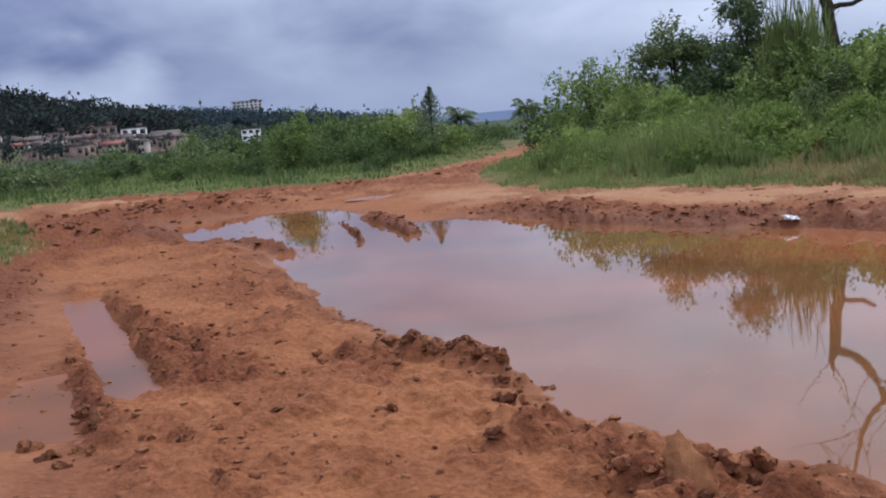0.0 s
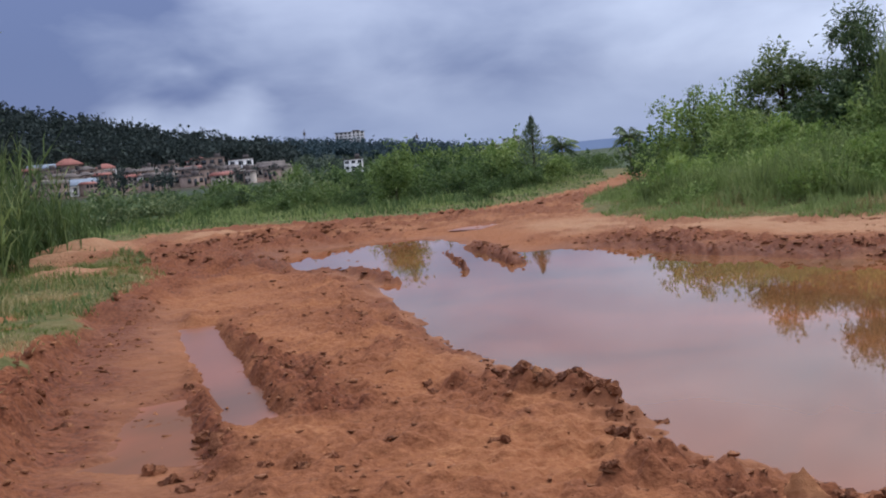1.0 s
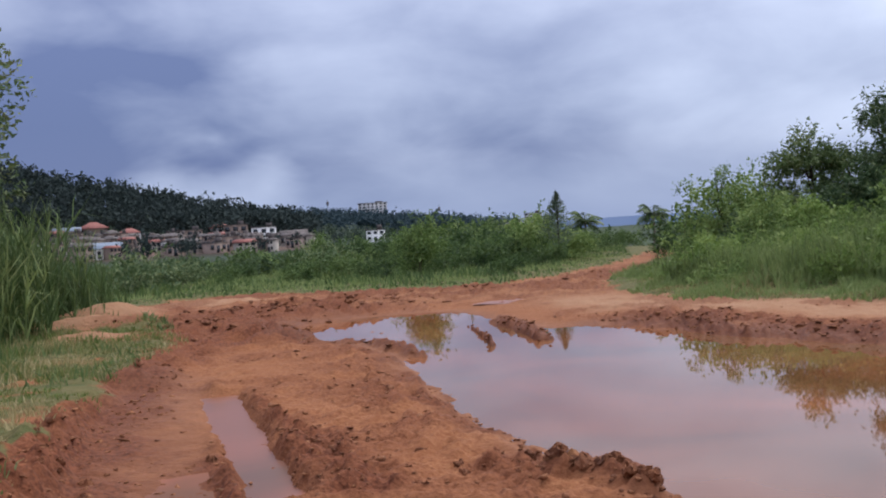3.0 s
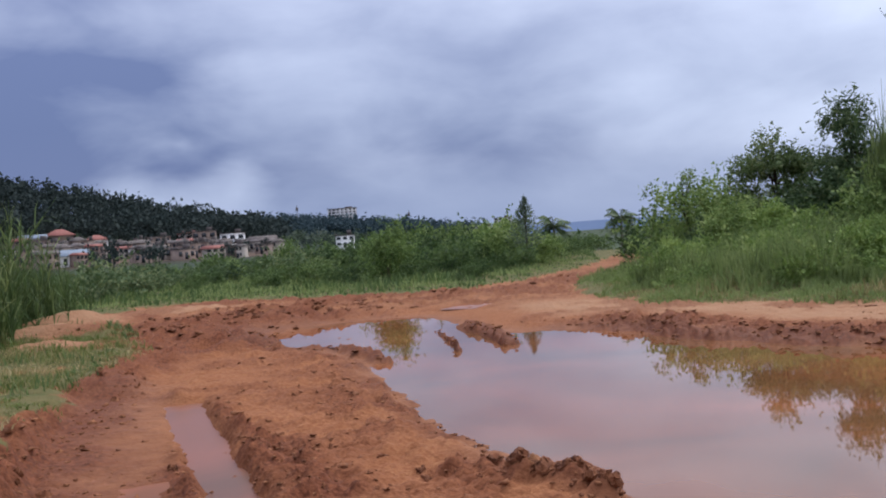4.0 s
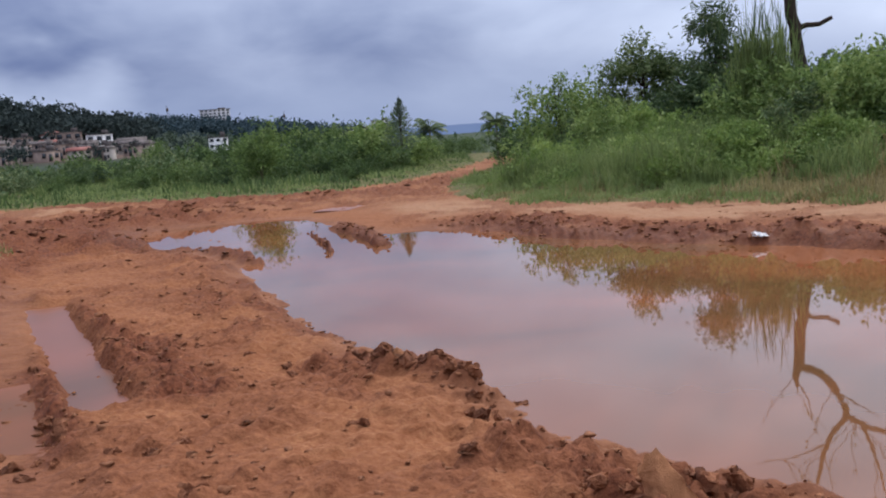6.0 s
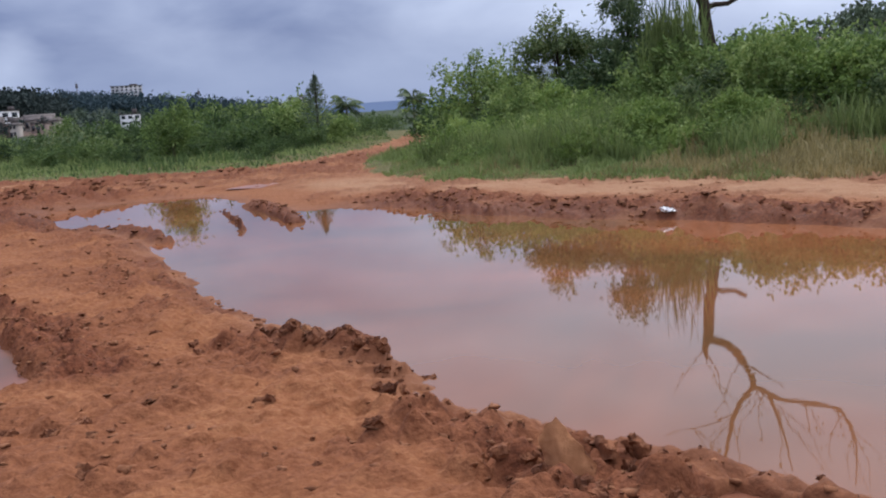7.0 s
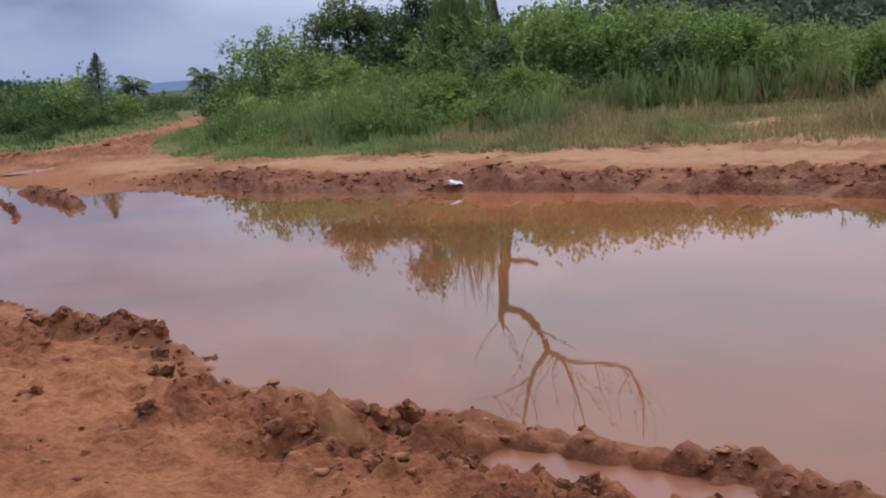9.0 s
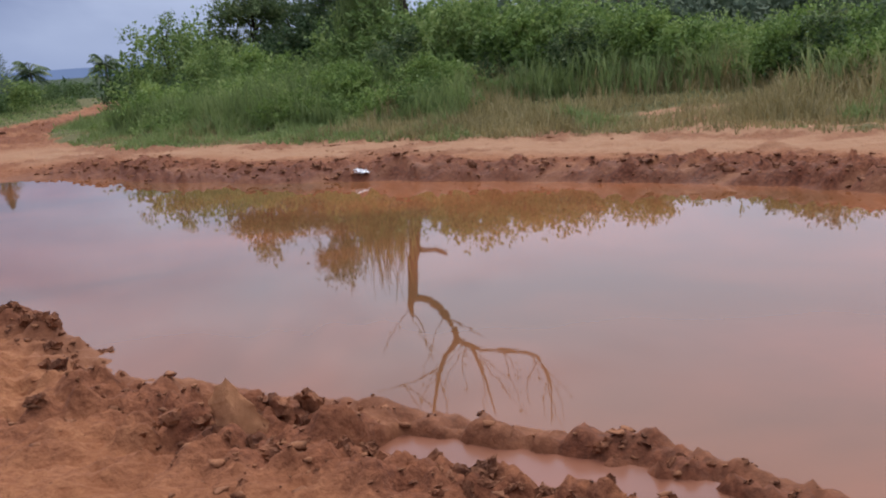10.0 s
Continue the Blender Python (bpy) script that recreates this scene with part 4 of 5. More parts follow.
def bank_area(near, far, a=2.5, b=52.0):
    def area(rng, n):
        az = rng.uniform(a, b, n)
        base = np.interp(az, [2, 3, 6, 11.5, 17.5, 24, 30, 36, 46, 55], [30, 22.5, 18.3, 16.5, 15.6, 14.6, 14.0, 13.6, 12.8, 12.4])
        d = base + near + (far - near) * rng.uniform(0, 1, n) ** 1.3
        return d * np.sin(np.radians(az)), d * np.cos(np.radians(az))
    return area


def lush(x, y):
    """Where the bank is green: all of it but the worn stretch, which has tufts alone."""
    r, a = np.hypot(x, y), np.degrees(np.arctan2(x, y))
    worn = smooth(a, 20, 28) * (1 - smooth(r, 17.6, 20.0))
    return fbm(x, y, 0.9, 4, 96) > 0.30 + 0.42 * worn


turf("roadside_grass", "fresh green grass on the roadside bank", 72000, bank_area(-2.6, 6.0), 0.30, BLADE, 81, 0.010, 0.8, lush)
turf("roadside_grass", "tall green grass among the bushes", 20000, bank_area(2.0, 9.0), 0.46, BLADE, 82, 0.012, 0.6, lush)
turf("dry_grass", "dry yellowish grass at the edge of the track", 16000, bank_area(-1.3, 2.2), 0.25, BLADE_DRY, 83, 0.008, 0.8)
turf("dry_grass", "thin brownish grass on the bare bank", 16000, bank_area(-0.3, 6.0, 20.0, 50.0), 0.36, BLADE_DRY, 84, 0.010, 0.9)


def box_area(x0, x1, y0, y1):
    return lambda rng, n: (rng.uniform(x0, x1, n), rng.uniform(y0, y1, n))


turf("verge_turf", "short worn green turf on the verge", 52000, box_area(-9.5, -2.6, 3.0, 16.5), 0.13, BLADE_SHORT, 85, 0.006, 0.9, lambda x, y: fbm(x, y, 1.6, 4, 89) > 0.42)
turf("verge_grass", "loose tufts of green grass on the verge", 26000, box_area(-10.5, -2.9, 4.0, 24.0), 0.24, REED, 86, 0.008, 0.9, lambda x, y: fbm(x, y, 1.3, 3, 90) > 0.50)
turf("dry_grass", "thin yellowish grass on the worn verge", 27000, box_area(-10.0, -2.8, 3.0, 17.5), 0.14, BLADE_DRY, 88, 0.006, 0.9)
turf("meadow_grass", "dark green grass in the meadow beyond the track", 20000, box_area(-24.0, 3.0, 23.0, 54.0), 0.17, REED, 97, 0.022, 0.7, lambda x, y: fbm(x, y, 0.25, 3, 98) > 0.45)
turf("meadow_grass", "green meadow grass beyond the track", 26000, box_area(-24.0, 3.0, 22.0, 52.0), 0.15, BLADE, 87, 0.020, 0.7)

turf("meadow_grass", "light green grass along the edge of the track", 34000, box_area(-18.0, 3.0, 21.0, 40.0), 0.10, BLADE, 99, 0.014, 0.9, lambda x, y: (outside(x, y, BARE) < 3.6 + 2.0 * fbm(x, y, 0.5, 3, 100)) & (np.degrees(np.arctan2(x, y)) < 2.5))

# shrubs of the middle distance
MID = "shrubs beyond the track"
low = bush("shrub", "dense green shrub beyond the dirt track", 91, 1.5, 1.7, 1550, 0.19, LEAF_MID, 18, group=MID, shoots=3)
spots = [(*polar(a, d * (1.55 if a < 1 else 1)), s * (1.22 if a < 1 else 1)) for a, d, s in ((-14.2, 31, 0.5), (-11.8, 33, 0.72), (-10.3, 31.5, 0.62), (-9.0, 34, 0.8), (-6.2, 30.5, 0.85), (-4.6, 33, 0.9), (-3.2, 31.5, 0.8), (-2.0, 34, 0.62), (-0.9, 37, 0.58), (0.4, 39, 0.5),
                                             (1.3, 44, 0.55), (2.2, 47, 0.5), (3.0, 52, 0.5), (4.0, 66, 0.75), (-15.3, 38, 0.5), (-17.0, 42, 0.5), (6.6, 40, 0.8), (6.3, 34, 0.65), (7.5, 45, 0.9))]
spots += [(*polar(a, d), s) for a, d, s in ((-1.5, 38, 0.68), (-0.7, 34.5, 0.55), (0.3, 41, 0.6), (0.9, 46, 0.5))]
for n in range(22):
    spots.append((*polar(RNG.uniform(-19, -1.0), RNG.uniform(30, 46)), RNG.uniform(0.22, 0.4)))
for n in range(26):
    spots.append((*polar(RNG.uniform(-31, -1.5), RNG.uniform(44, 75)), RNG.uniform(0.4, 0.64)))
near_rng = np.random.default_rng(191)
for n in range(22):
    a = near_rng.uniform(-13.5, 0.5)
    spots.append((*polar(a, near_rng.uniform(32.5, 39) + (4 if a > -4 else 0)), near_rng.uniform(0.34, 0.6)))
scatter(low, spots, RNG)
darker = bush("shrub", "dark rounded shrub at the edge of the meadow", 92, 1.5, 1.5, 1600, 0.20, LEAF_DARK, 16, group=MID)
spots = [(*polar(-23.0, 34), 0.72), (*polar(-20.5, 43), 0.6), (*polar(-12.8, 38), 0.75)]
for n in range(16):
    spots.append((*polar(near_rng.uniform(-23, -12), near_rng.uniform(40, 52)), near_rng.uniform(0.34, 0.52)))
for n in range(22):
    spots.append((*polar(RNG.uniform(-33, -12), RNG.uniform(50, 95)), RNG.uniform(0.48, 0.74)))
scatter(darker, spots, RNG)
feather = bush("tall_shrub", "tall feathery light green shrub", 93, 0.72, 2.15, 3600, 0.14, LEAF_BUSH, 16, 0.25, 0.15, MID, shoots=5)
scatter(feather, [(*polar(-7.7, 31.0), 1.02), (*polar(-8.6, 48.0), 1.0), (*polar(-5.9, 50.0), 0.95), (*polar(-2.6, 54.0), 0.95), (*polar(-4.0, 56.0), 1.0), (*polar(-1.6, 58.0), 0.95), (*polar(-10.8, 54.0), 0.95), (*polar(-13.0, 58.0), 0.95), (*polar(0.9, 43.0), 0.55), (*polar(-16.0, 44.0), 0.55), (*polar(-19.0, 47.0), 0.5)], RNG)


def young_conifer():
    x, y = polar(-0.05, 35.8)
    rng = np.random.default_rng(5)
    z = float(ground_z(x, y)[0])
    ob = thing("conifer", "slim grey-green young conifer with a bare pointed tip", "tree", at=(x, y, z - 0.05))
    high = 2.85 - z
    part("trunk", mesh_of("trunk", *tube([(0, 0, -0.1), (0.01, 0, high * 0.6), (0, 0, high)], [0.05, 0.03, 0.006], 6), BARK, True), ob)
    pts, out = [], []
    for n in range(30):
        t = (n / 29) ** 0.9
        r, zz = 0.72 * (1 - t) ** 0.9 + 0.02, high * (0.2 + 0.74 * t)
        for a in rng.uniform(0, 2 * np.pi, 9):
            u = rng.uniform(0.1, 1, 9)
            d = np.array([math.cos(a), math.sin(a), 0.75])
            pts.append(np.array([0, 0, zz]) + u[:, None] * r * d + rng.normal(size=(9, 3)) * 0.02)
            out.append(np.tile(d, (9, 1)))
    part("foliage", mesh_of("foliage", *leaves(np.concatenate(pts), 0.10, rng, 0, 0.25, np.concatenate(out) * 2), LEAF_CONIFER), ob)


young_conifer()
round_conifer = bush("bush", "leafy green bush crowding round a young conifer", 94, 1.1, 1.8, 2600, 0.14, LEAF_BUSH, 18, group=MID, shoots=5)
scatter(round_conifer, [(*polar(-0.9, 37.5), 0.98), (*polar(0.55, 38.0), 0.72), (*polar(-2.1, 39.0), 0.8)], RNG)


def palm(az, d, top, radius, seed, mat, label):
    rng = np.random.default_rng(seed)
    x, y = polar(az, d)
    z = float(ground_z(x, y)[0])
    ob = thing("palm_tree", label, "palm tree", "palms beside the track", at=(x, y, z - 0.05))
    h = top - z
    part("trunk", mesh_of("trunk", *tube([(0, 0, -0.1), (0.02, 0, h * 0.5), (0, 0, h)], [0.10, 0.075, 0.06], 8), PALM_TRUNK, True), ob, "pale ringed trunk")
    for n in range(16):
        a = n * 2.4 + rng.normal() * 0.2
        rise = -0.7 + 2.1 * ((n * 7) % 16) / 15
        t = np.linspace(0, 1, 9)
        r = radius * t * (1.0 - 0.35 * abs(rise) / 1.4)
        zz = h + radius * (rise * t - (0.45 + 0.40 * max(rise, 0)) * t**2)
        spine = np.stack([r * math.cos(a), r * math.sin(a), zz], -1)
        pieces = [tube(spine, np.linspace(0.02, 0.005, 9) * radius, 4)]
        side = np.array([-math.sin(a), math.cos(a), 0])
        v, f = [], []
        for i in range(26):
            u = 0.12 + 0.88 * i / 25
            p = np.array([np.interp(u, t, spine[:, k]) for k in range(3)])
            length = radius * 0.40 * math.sin(math.pi * min(0.98, u * 0.8 + 0.18))
            for s in (1, -1):
                q = p + side * s * length * 0.8 + np.array([math.cos(a), math.sin(a), 0]) * length * 0.35 + np.array([0, 0, -length * rng.uniform(0.2, 0.6)])
                w = np.array([math.cos(a), math.sin(a), 0.1]) * radius * 0.024
                f.append([len(v), len(v) + 1, len(v) + 2, len(v) + 3])
                v += [p - w, p + w, q + w * 0.4, q - w * 0.4]
        pieces.append((np.array(v), np.array(f)))
        part("frond", mesh_of("frond", *joined(pieces), mat), ob)


palm(1.55, 60.0, 1.75, 1.35, 11, LEAF_DARK, "small palm with arching dark fronds")
palm(5.2, 58.0, 1.9, 1.25, 12, LEAF_DARK, "dark bushy palm at the end of the track")
palm(-0.75, 52.0, 1.9, 0.85, 13, LEAF_BUSH, "low green palm in front of a tower block")

# ---- the far land ----


def woods(name, label, spots, high, mat, seed, quads=90):
    """Far woods: many crowns of leaf clumps on short trunks, in one mesh."""
    rng = np.random.default_rng(seed)
    pieces = []
    x, y = np.array([s[0] for s in spots]), np.array([s[1] for s in spots])
    z = ground_z(x, y)
    for px, py, pz in zip(x, y, z):
        h = high * rng.uniform(0.6, 1.3)
        w = h * rng.uniform(0.28, 0.45)
        n = 5
        mids = np.stack([rng.normal(size=n) * w * 0.45, rng.normal(size=n) * w * 0.45, h * rng.uniform(0.45, 0.92, n)], -1)
        v, f = crown(rng, mids, np.full(n, w * 0.55), quads, h * (0.14 if quads > 50 else 0.22), 0.75, 0.0, 0.3)
        pieces.append((v + [px, py, pz], f))
        tv, tq = tube([(px, py, pz - 0.5), (px, py, pz + h * 0.6)], [h * 0.025, h * 0.012], 3)
        pieces.append((tv, np.concatenate([tq[:, [0, 1, 2]], tq[:, [0, 2, 3]]])))
    tagged(new(name, mesh_of(name, *joined(pieces), mat)), label, "woods", kind="stuff")


def ring(n, a0, a1, d0, d1, seed):
    rng = np.random.default_rng(seed)
    return [polar(rng.uniform(a0, a1), rng.uniform(d0, d1)) for _ in range(n)]


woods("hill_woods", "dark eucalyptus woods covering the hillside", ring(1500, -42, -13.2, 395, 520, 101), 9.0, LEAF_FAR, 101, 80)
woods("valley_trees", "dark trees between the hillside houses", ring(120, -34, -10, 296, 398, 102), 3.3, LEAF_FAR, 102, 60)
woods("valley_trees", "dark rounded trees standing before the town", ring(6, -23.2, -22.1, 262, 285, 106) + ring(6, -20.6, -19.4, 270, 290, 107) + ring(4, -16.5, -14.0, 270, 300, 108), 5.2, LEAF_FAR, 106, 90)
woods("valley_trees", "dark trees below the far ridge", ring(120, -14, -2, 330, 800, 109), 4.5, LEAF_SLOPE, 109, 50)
woods("valley_scrub", "green scrub across the valley floor", ring(260, -36, 4, 95, 230, 103), 2.0, LEAF_MID, 103, 70)
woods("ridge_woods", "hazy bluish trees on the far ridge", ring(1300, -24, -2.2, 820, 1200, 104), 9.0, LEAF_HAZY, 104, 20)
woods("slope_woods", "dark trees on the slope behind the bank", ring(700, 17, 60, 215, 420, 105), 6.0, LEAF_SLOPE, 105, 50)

# Self-lit backdrop: the blue of the distance haze is emitted by the hills.
BACKDROP, k = material("far_hills_haze_glow")
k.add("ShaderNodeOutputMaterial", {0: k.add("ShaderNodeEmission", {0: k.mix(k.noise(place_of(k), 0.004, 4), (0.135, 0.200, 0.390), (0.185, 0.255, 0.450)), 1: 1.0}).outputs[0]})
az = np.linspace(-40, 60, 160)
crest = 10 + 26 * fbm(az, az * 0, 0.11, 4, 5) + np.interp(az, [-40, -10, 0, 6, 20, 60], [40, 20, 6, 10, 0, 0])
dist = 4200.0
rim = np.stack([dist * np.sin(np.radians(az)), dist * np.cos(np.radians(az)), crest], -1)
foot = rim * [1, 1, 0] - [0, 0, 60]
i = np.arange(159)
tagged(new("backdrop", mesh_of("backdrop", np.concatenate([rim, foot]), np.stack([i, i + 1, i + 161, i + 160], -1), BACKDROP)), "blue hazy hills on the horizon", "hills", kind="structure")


def block(x0, x1, y0, y1, z0, z1):
    v = np.array([(x, y, z) for z in (z0, z1) for x, y in ((x0, y0), (x1, y0), (x1, y1), (x0, y1))], float)
    return v, np.array([(0, 1, 5, 4), (1, 2, 6, 5), (2, 3, 7, 6), (3, 0, 4, 7), (4, 5, 6, 7), (3, 2, 1, 0)])


def house(az, d, wide, high, roof, wall_mat, roof_mat, label, deep=0.8, storeys=1, lift=None, columns=3, turn=None, group="houses on the hillside"):
    """A far house: walls, a pitched, hipped or flat roof, a door and windows set into frames."""
    x, y = polar(az, d)
    z = float(ground_z(x, y)[0]) if lift is None else lift
    ob = thing("house" if storeys < 3 else "apartment_building", label, "house" if storeys < 3 else "building", group, at=(x, y, z), turn=-az if turn is None else turn)
    w, b = wide / 2, wide * deep / 2
    part("wall", mesh_of("wall", *block(-w, w, -b, b, -4.0, high), wall_mat), ob)
    e = 0.07 * wide
    if roof == "flat":
        pieces = [block(-w - e * 0.4, w + e * 0.4, -b - e * 0.4, b + e * 0.4, high, high + 0.25), block(-w, -w + 0.3, -b, b, high + 0.25, high + 0.7), block(w * 0.2, w * 0.7, -b * 0.4, b * 0.5, high + 0.25, high + 1.6)]
        part("roof", mesh_of("roof", *joined(pieces), roof_mat), ob)
    else:
        up = high + wide * (0.24 if roof == "hip" else 0.16)
        in_x = w * 0.75 if roof == "hip" else -e
        v = np.array([(-w - e, -b - e, high), (w + e, -b - e, high), (w + e, b + e, high), (-w - e, b + e, high), (-w + in_x, 0, up), (w - in_x, 0, up),
                      (-w - e, -b - e, high - 0.15), (w + e, -b - e, high - 0.15), (w + e, b + e, high - 0.15), (-w - e, b + e, high - 0.15)], float)
        quads = np.array([(0, 1, 5, 4), (2, 3, 4, 5), (6, 7, 1, 0), (7, 8, 2, 1), (8, 9, 3, 2), (9, 6, 0, 3), (9, 8, 7, 6)])
        part("roof", mesh_of("roof", v, [quads, np.array([(1, 2, 5), (3, 0, 4)])], roof_mat), ob)
    tall = high / storeys
    for s in range(storeys):
        for c in range(columns):
            cx = -w + wide * (c + 0.5) / columns
            if s == 0 and c == columns // 2 and storeys < 3:
                part("door", mesh_of("door", *block(cx - 0.45, cx + 0.45, -b - 0.04, -b + 0.1, 0, min(2.0, tall * 0.8)), PANE), ob)
                continue
            ww, wh = min(wide / columns * 0.28, 1.1), tall * 0.24
            cz = (s + 0.58) * tall
            win = part("window", mesh_of("window", *block(cx - ww - 0.08, cx + ww + 0.08, -b - 0.05, -b + 0.05, cz - wh - 0.08, cz + wh + 0.08), wall_mat), ob)
            part("pane", mesh_of("pane", *block(cx - ww, cx + ww, -b - 0.07, -b, cz - wh, cz + wh), PANE), win)
    return ob


H_RED, H_GREY, H_BLUE = "house with a red tiled roof on the hillside", "small earth-coloured house with a grey sheet roof", "house with a blue-grey sheet roof"
for az, d, wide, high, roof, wall, top, label, storeys in (
        (-24.7, 395, 9.5, 4.2, "hip", WALL_EARTH, ROOF_RED, H_RED, 1), (-26.0, 390, 8.5, 3.2, "gable", WALL_EARTH, ROOF_BLUE, H_BLUE, 1), (-22.9, 388, 7.5, 3.4, "hip", WALL_WHITE, ROOF_RED, H_RED, 1),
        (-18.2, 400, 7.5, 5.5, "hip", WALL_WHITE, ROOF_RED, "two-storey white house with a red hipped roof", 2), (-19.8, 392, 9, 4.5, "flat", WALL_EARTH, ROOF_GREY, "flat-roofed house with earth-coloured walls", 2),
        (-17.4, 395, 9, 6.5, "flat", WALL_EARTH, ROOF_GREY, "tall unfinished brown house", 2), (-15.9, 390, 9, 6.0, "flat", WALL_WHITE, ROOF_GREY, "white flat-roofed house of two storeys", 2),
        (-14.3, 380, 9, 4.0, "gable", WALL_EARTH, ROOF_GREY, H_GREY, 1), (-24.5, 300, 11, 2.6, "gable", WALL_WHITE, ROOF_BLUE, "long white house with a pale blue roof", 1)):
    house(az, d, wide, high, roof, wall, top, label, 0.8, storeys)
rng = np.random.default_rng(77)
for n in range(96):
    az, d = rng.uniform(-27.0, -13.6), rng.uniform(288, 392)
    kind = rng.uniform()
    shade = rng.uniform()
    wall = WALL_WHITE if shade < 0.06 else WALL_CREAM if shade < 0.32 else WALL_EARTH
    label = "red-roofed small house on the hillside" if kind > 0.9 else H_GREY if wall is WALL_EARTH else "small pale rendered house with a grey sheet roof"
    house(az, d, rng.uniform(2.8, 5.6), rng.uniform(2.2, 4.2), "flat" if kind < 0.35 else "hip" if kind < 0.5 else "gable", wall, ROOF_RED if kind > 0.9 else ROOF_GREY, label, 0.8, 1 if kind < 0.6 else 2, None, 3, -az + rng.uniform(-40, 40))
for n in range(12):
    az, d = rng.uniform(22, 38), rng.uniform(300, 400)
    house(az, d, rng.uniform(5, 7.5), rng.uniform(2.4, 3.2), "gable", WALL_EARTH, ROOF_RED if n % 3 == 0 else ROOF_GREY, "house on the slope behind the trees", 0.8, 1, None, 3, -az + rng.uniform(-25, 25))
house(-9.85, 300, 5.4, 3.1, "flat", WALL_WHITE, ROOF_GREY, "white cubic house with dark windows", 0.8, 2, 1.2, 3, group="buildings across the valley")
house(-9.9, 1130, 31, 12, "flat", WALL_GREY, ROOF_GREY, "long pale apartment building on the far ridge", 0.4, 4, 30.0, 7, group="buildings across the valley")
house(-1.1, 700, 12, 12.5, "flat", WALL_GREY, ROOF_GREY, "grey tower block beyond the trees", 0.8, 7, None, 4, group="buildings across the valley")
house(-2.3, 520, 13, 5.5, "flat", WALL_WHITE, ROOF_GREY, "white framed building beyond the bushes", 0.6, 3, None, 4, group="buildings across the valley")
for az, d, wide, high in ((-12.6, 1080, 14, 9), (-14.0, 1050, 10, 8), (-11.4, 1120, 12, 10), (-7.4, 1060, 11, 8)):
    house(az, d, wide, high, "flat", WALL_GREY, ROOF_GREY, "hazy building among trees on the far ridge", 0.6, 3, None, 4, group="buildings across the valley")


def mast(az, d, high):
    x, y = polar(az, d)
    z = float(ground_z(x, y)[0])
    ob = thing("radio_mast", "thin radio mast on the far ridge", "mast", at=(x, y, z))
    part("pole", mesh_of("pole", *tube([(0, 0, -1), (0, 0, high)], [0.5, 0.25], 5), ROOF_GREY), ob)
    part("antenna", mesh_of("antenna", *block(-1.2, 1.2, -0.3, 0.3, high * 0.75, high * 0.9), ROOF_GREY), ob)


mast(-12.35, 1100, 24)
mast(-6.25, 1050, 24)

# ---- clay clods and litter ----


def chunk(rng, wide, deep, high, points=13, grain=0.10, cuts=2):
    """A broken piece of clay: the hull of a few corners, its faces split and crumbled."""
    bm = bmesh.new()
    for _ in range(points):
        d = Vector((rng.gauss(0, 1), rng.gauss(0, 1), rng.gauss(0, 1))).normalized() * rng.uniform(0.72, 1.08)
        bm.verts.new((d.x * wide, d.y * deep, d.z * high))
    hull = bmesh.ops.convex_hull(bm, input=bm.verts)
    inside = [g for g in hull["geom_interior"] if isinstance(g, bmesh.types.BMVert)]
    if inside:
        bmesh.ops.delete(bm, geom=inside, context="VERTS")
    bmesh.ops.subdivide_edges(bm, edges=bm.edges, cuts=cuts, use_grid_fill=True)
    off = Vector((rng.uniform(0, 50), rng.uniform(0, 50), rng.uniform(0, 50)))
    small = min(wide, deep, high)
    for v in bm.verts:
        p = v.co / small
        v.co += small * grain * Vector((noise.noise(p * 2.6 + off), noise.noise(p * 2.6 - off), 1.3 * noise.noise(p * 3.1 + off * 2) + 0.5 * noise.noise(p * 7.0 + off)))
    bmesh.ops.triangulate(bm, faces=bm.faces)
    bmesh.ops.recalc_face_normals(bm, faces=bm.faces)
    bm.verts.index_update()
    made = np.array([v.co[:] for v in bm.verts]), np.array([[v.index for v in f.verts] for f in bm.faces])
    bm.free()
    return made


def clod_mesh(seed, pieces, cuts=2):
    """A crumbly clod: one main chunk with smaller ones stuck to its flanks."""
    rng = random.Random(seed)
    made = [chunk(rng, 1.0, rng.uniform(0.65, 0.95), rng.uniform(0.5, 0.72), 15, 0.46, cuts)]
    for _ in range(pieces):
        a, s = rng.uniform(0, 6.28), rng.uniform(0.22, 0.5)
        v, f = chunk(rng, s, s * rng.uniform(0.6, 1.0), s * rng.uniform(0.5, 0.9), 9, 0.34, min(cuts, 1))
        r = rng.uniform(0.4, 1.05)
        made.append((v + np.array([r * math.cos(a), r * math.sin(a) * 0.8, rng.uniform(-0.35, 0.4)]), f))
    data = mesh_of("mud_clod", *joined(made), CLOD, True)
    data.set_sharp_from_angle(angle=radians(40))
    return data


CLODS = [clod_mesh(n, 2 + n % 4) for n in range(9)]


def clod(x, y, size, sink=0.35, label="lump of turned dark clay beside the puddle", group="clods along the puddle"):
    z = max(float(ground_z(x, y)[0]), -0.02)
    ob = tagged(new("mud_clod", CLODS[RNG.integers(0, 9)]), label, "clod", group)
    ob.matrix_basis = pose(x, y, z + size * (0.45 - sink), RNG.uniform(-25, 25), RNG.uniform(-25, 25), RNG.uniform(0, 360)) @ Matrix.Diagonal((size, size * RNG.uniform(0.7, 1.1), size * RNG.uniform(0.75, 1.1), 1))
    return ob


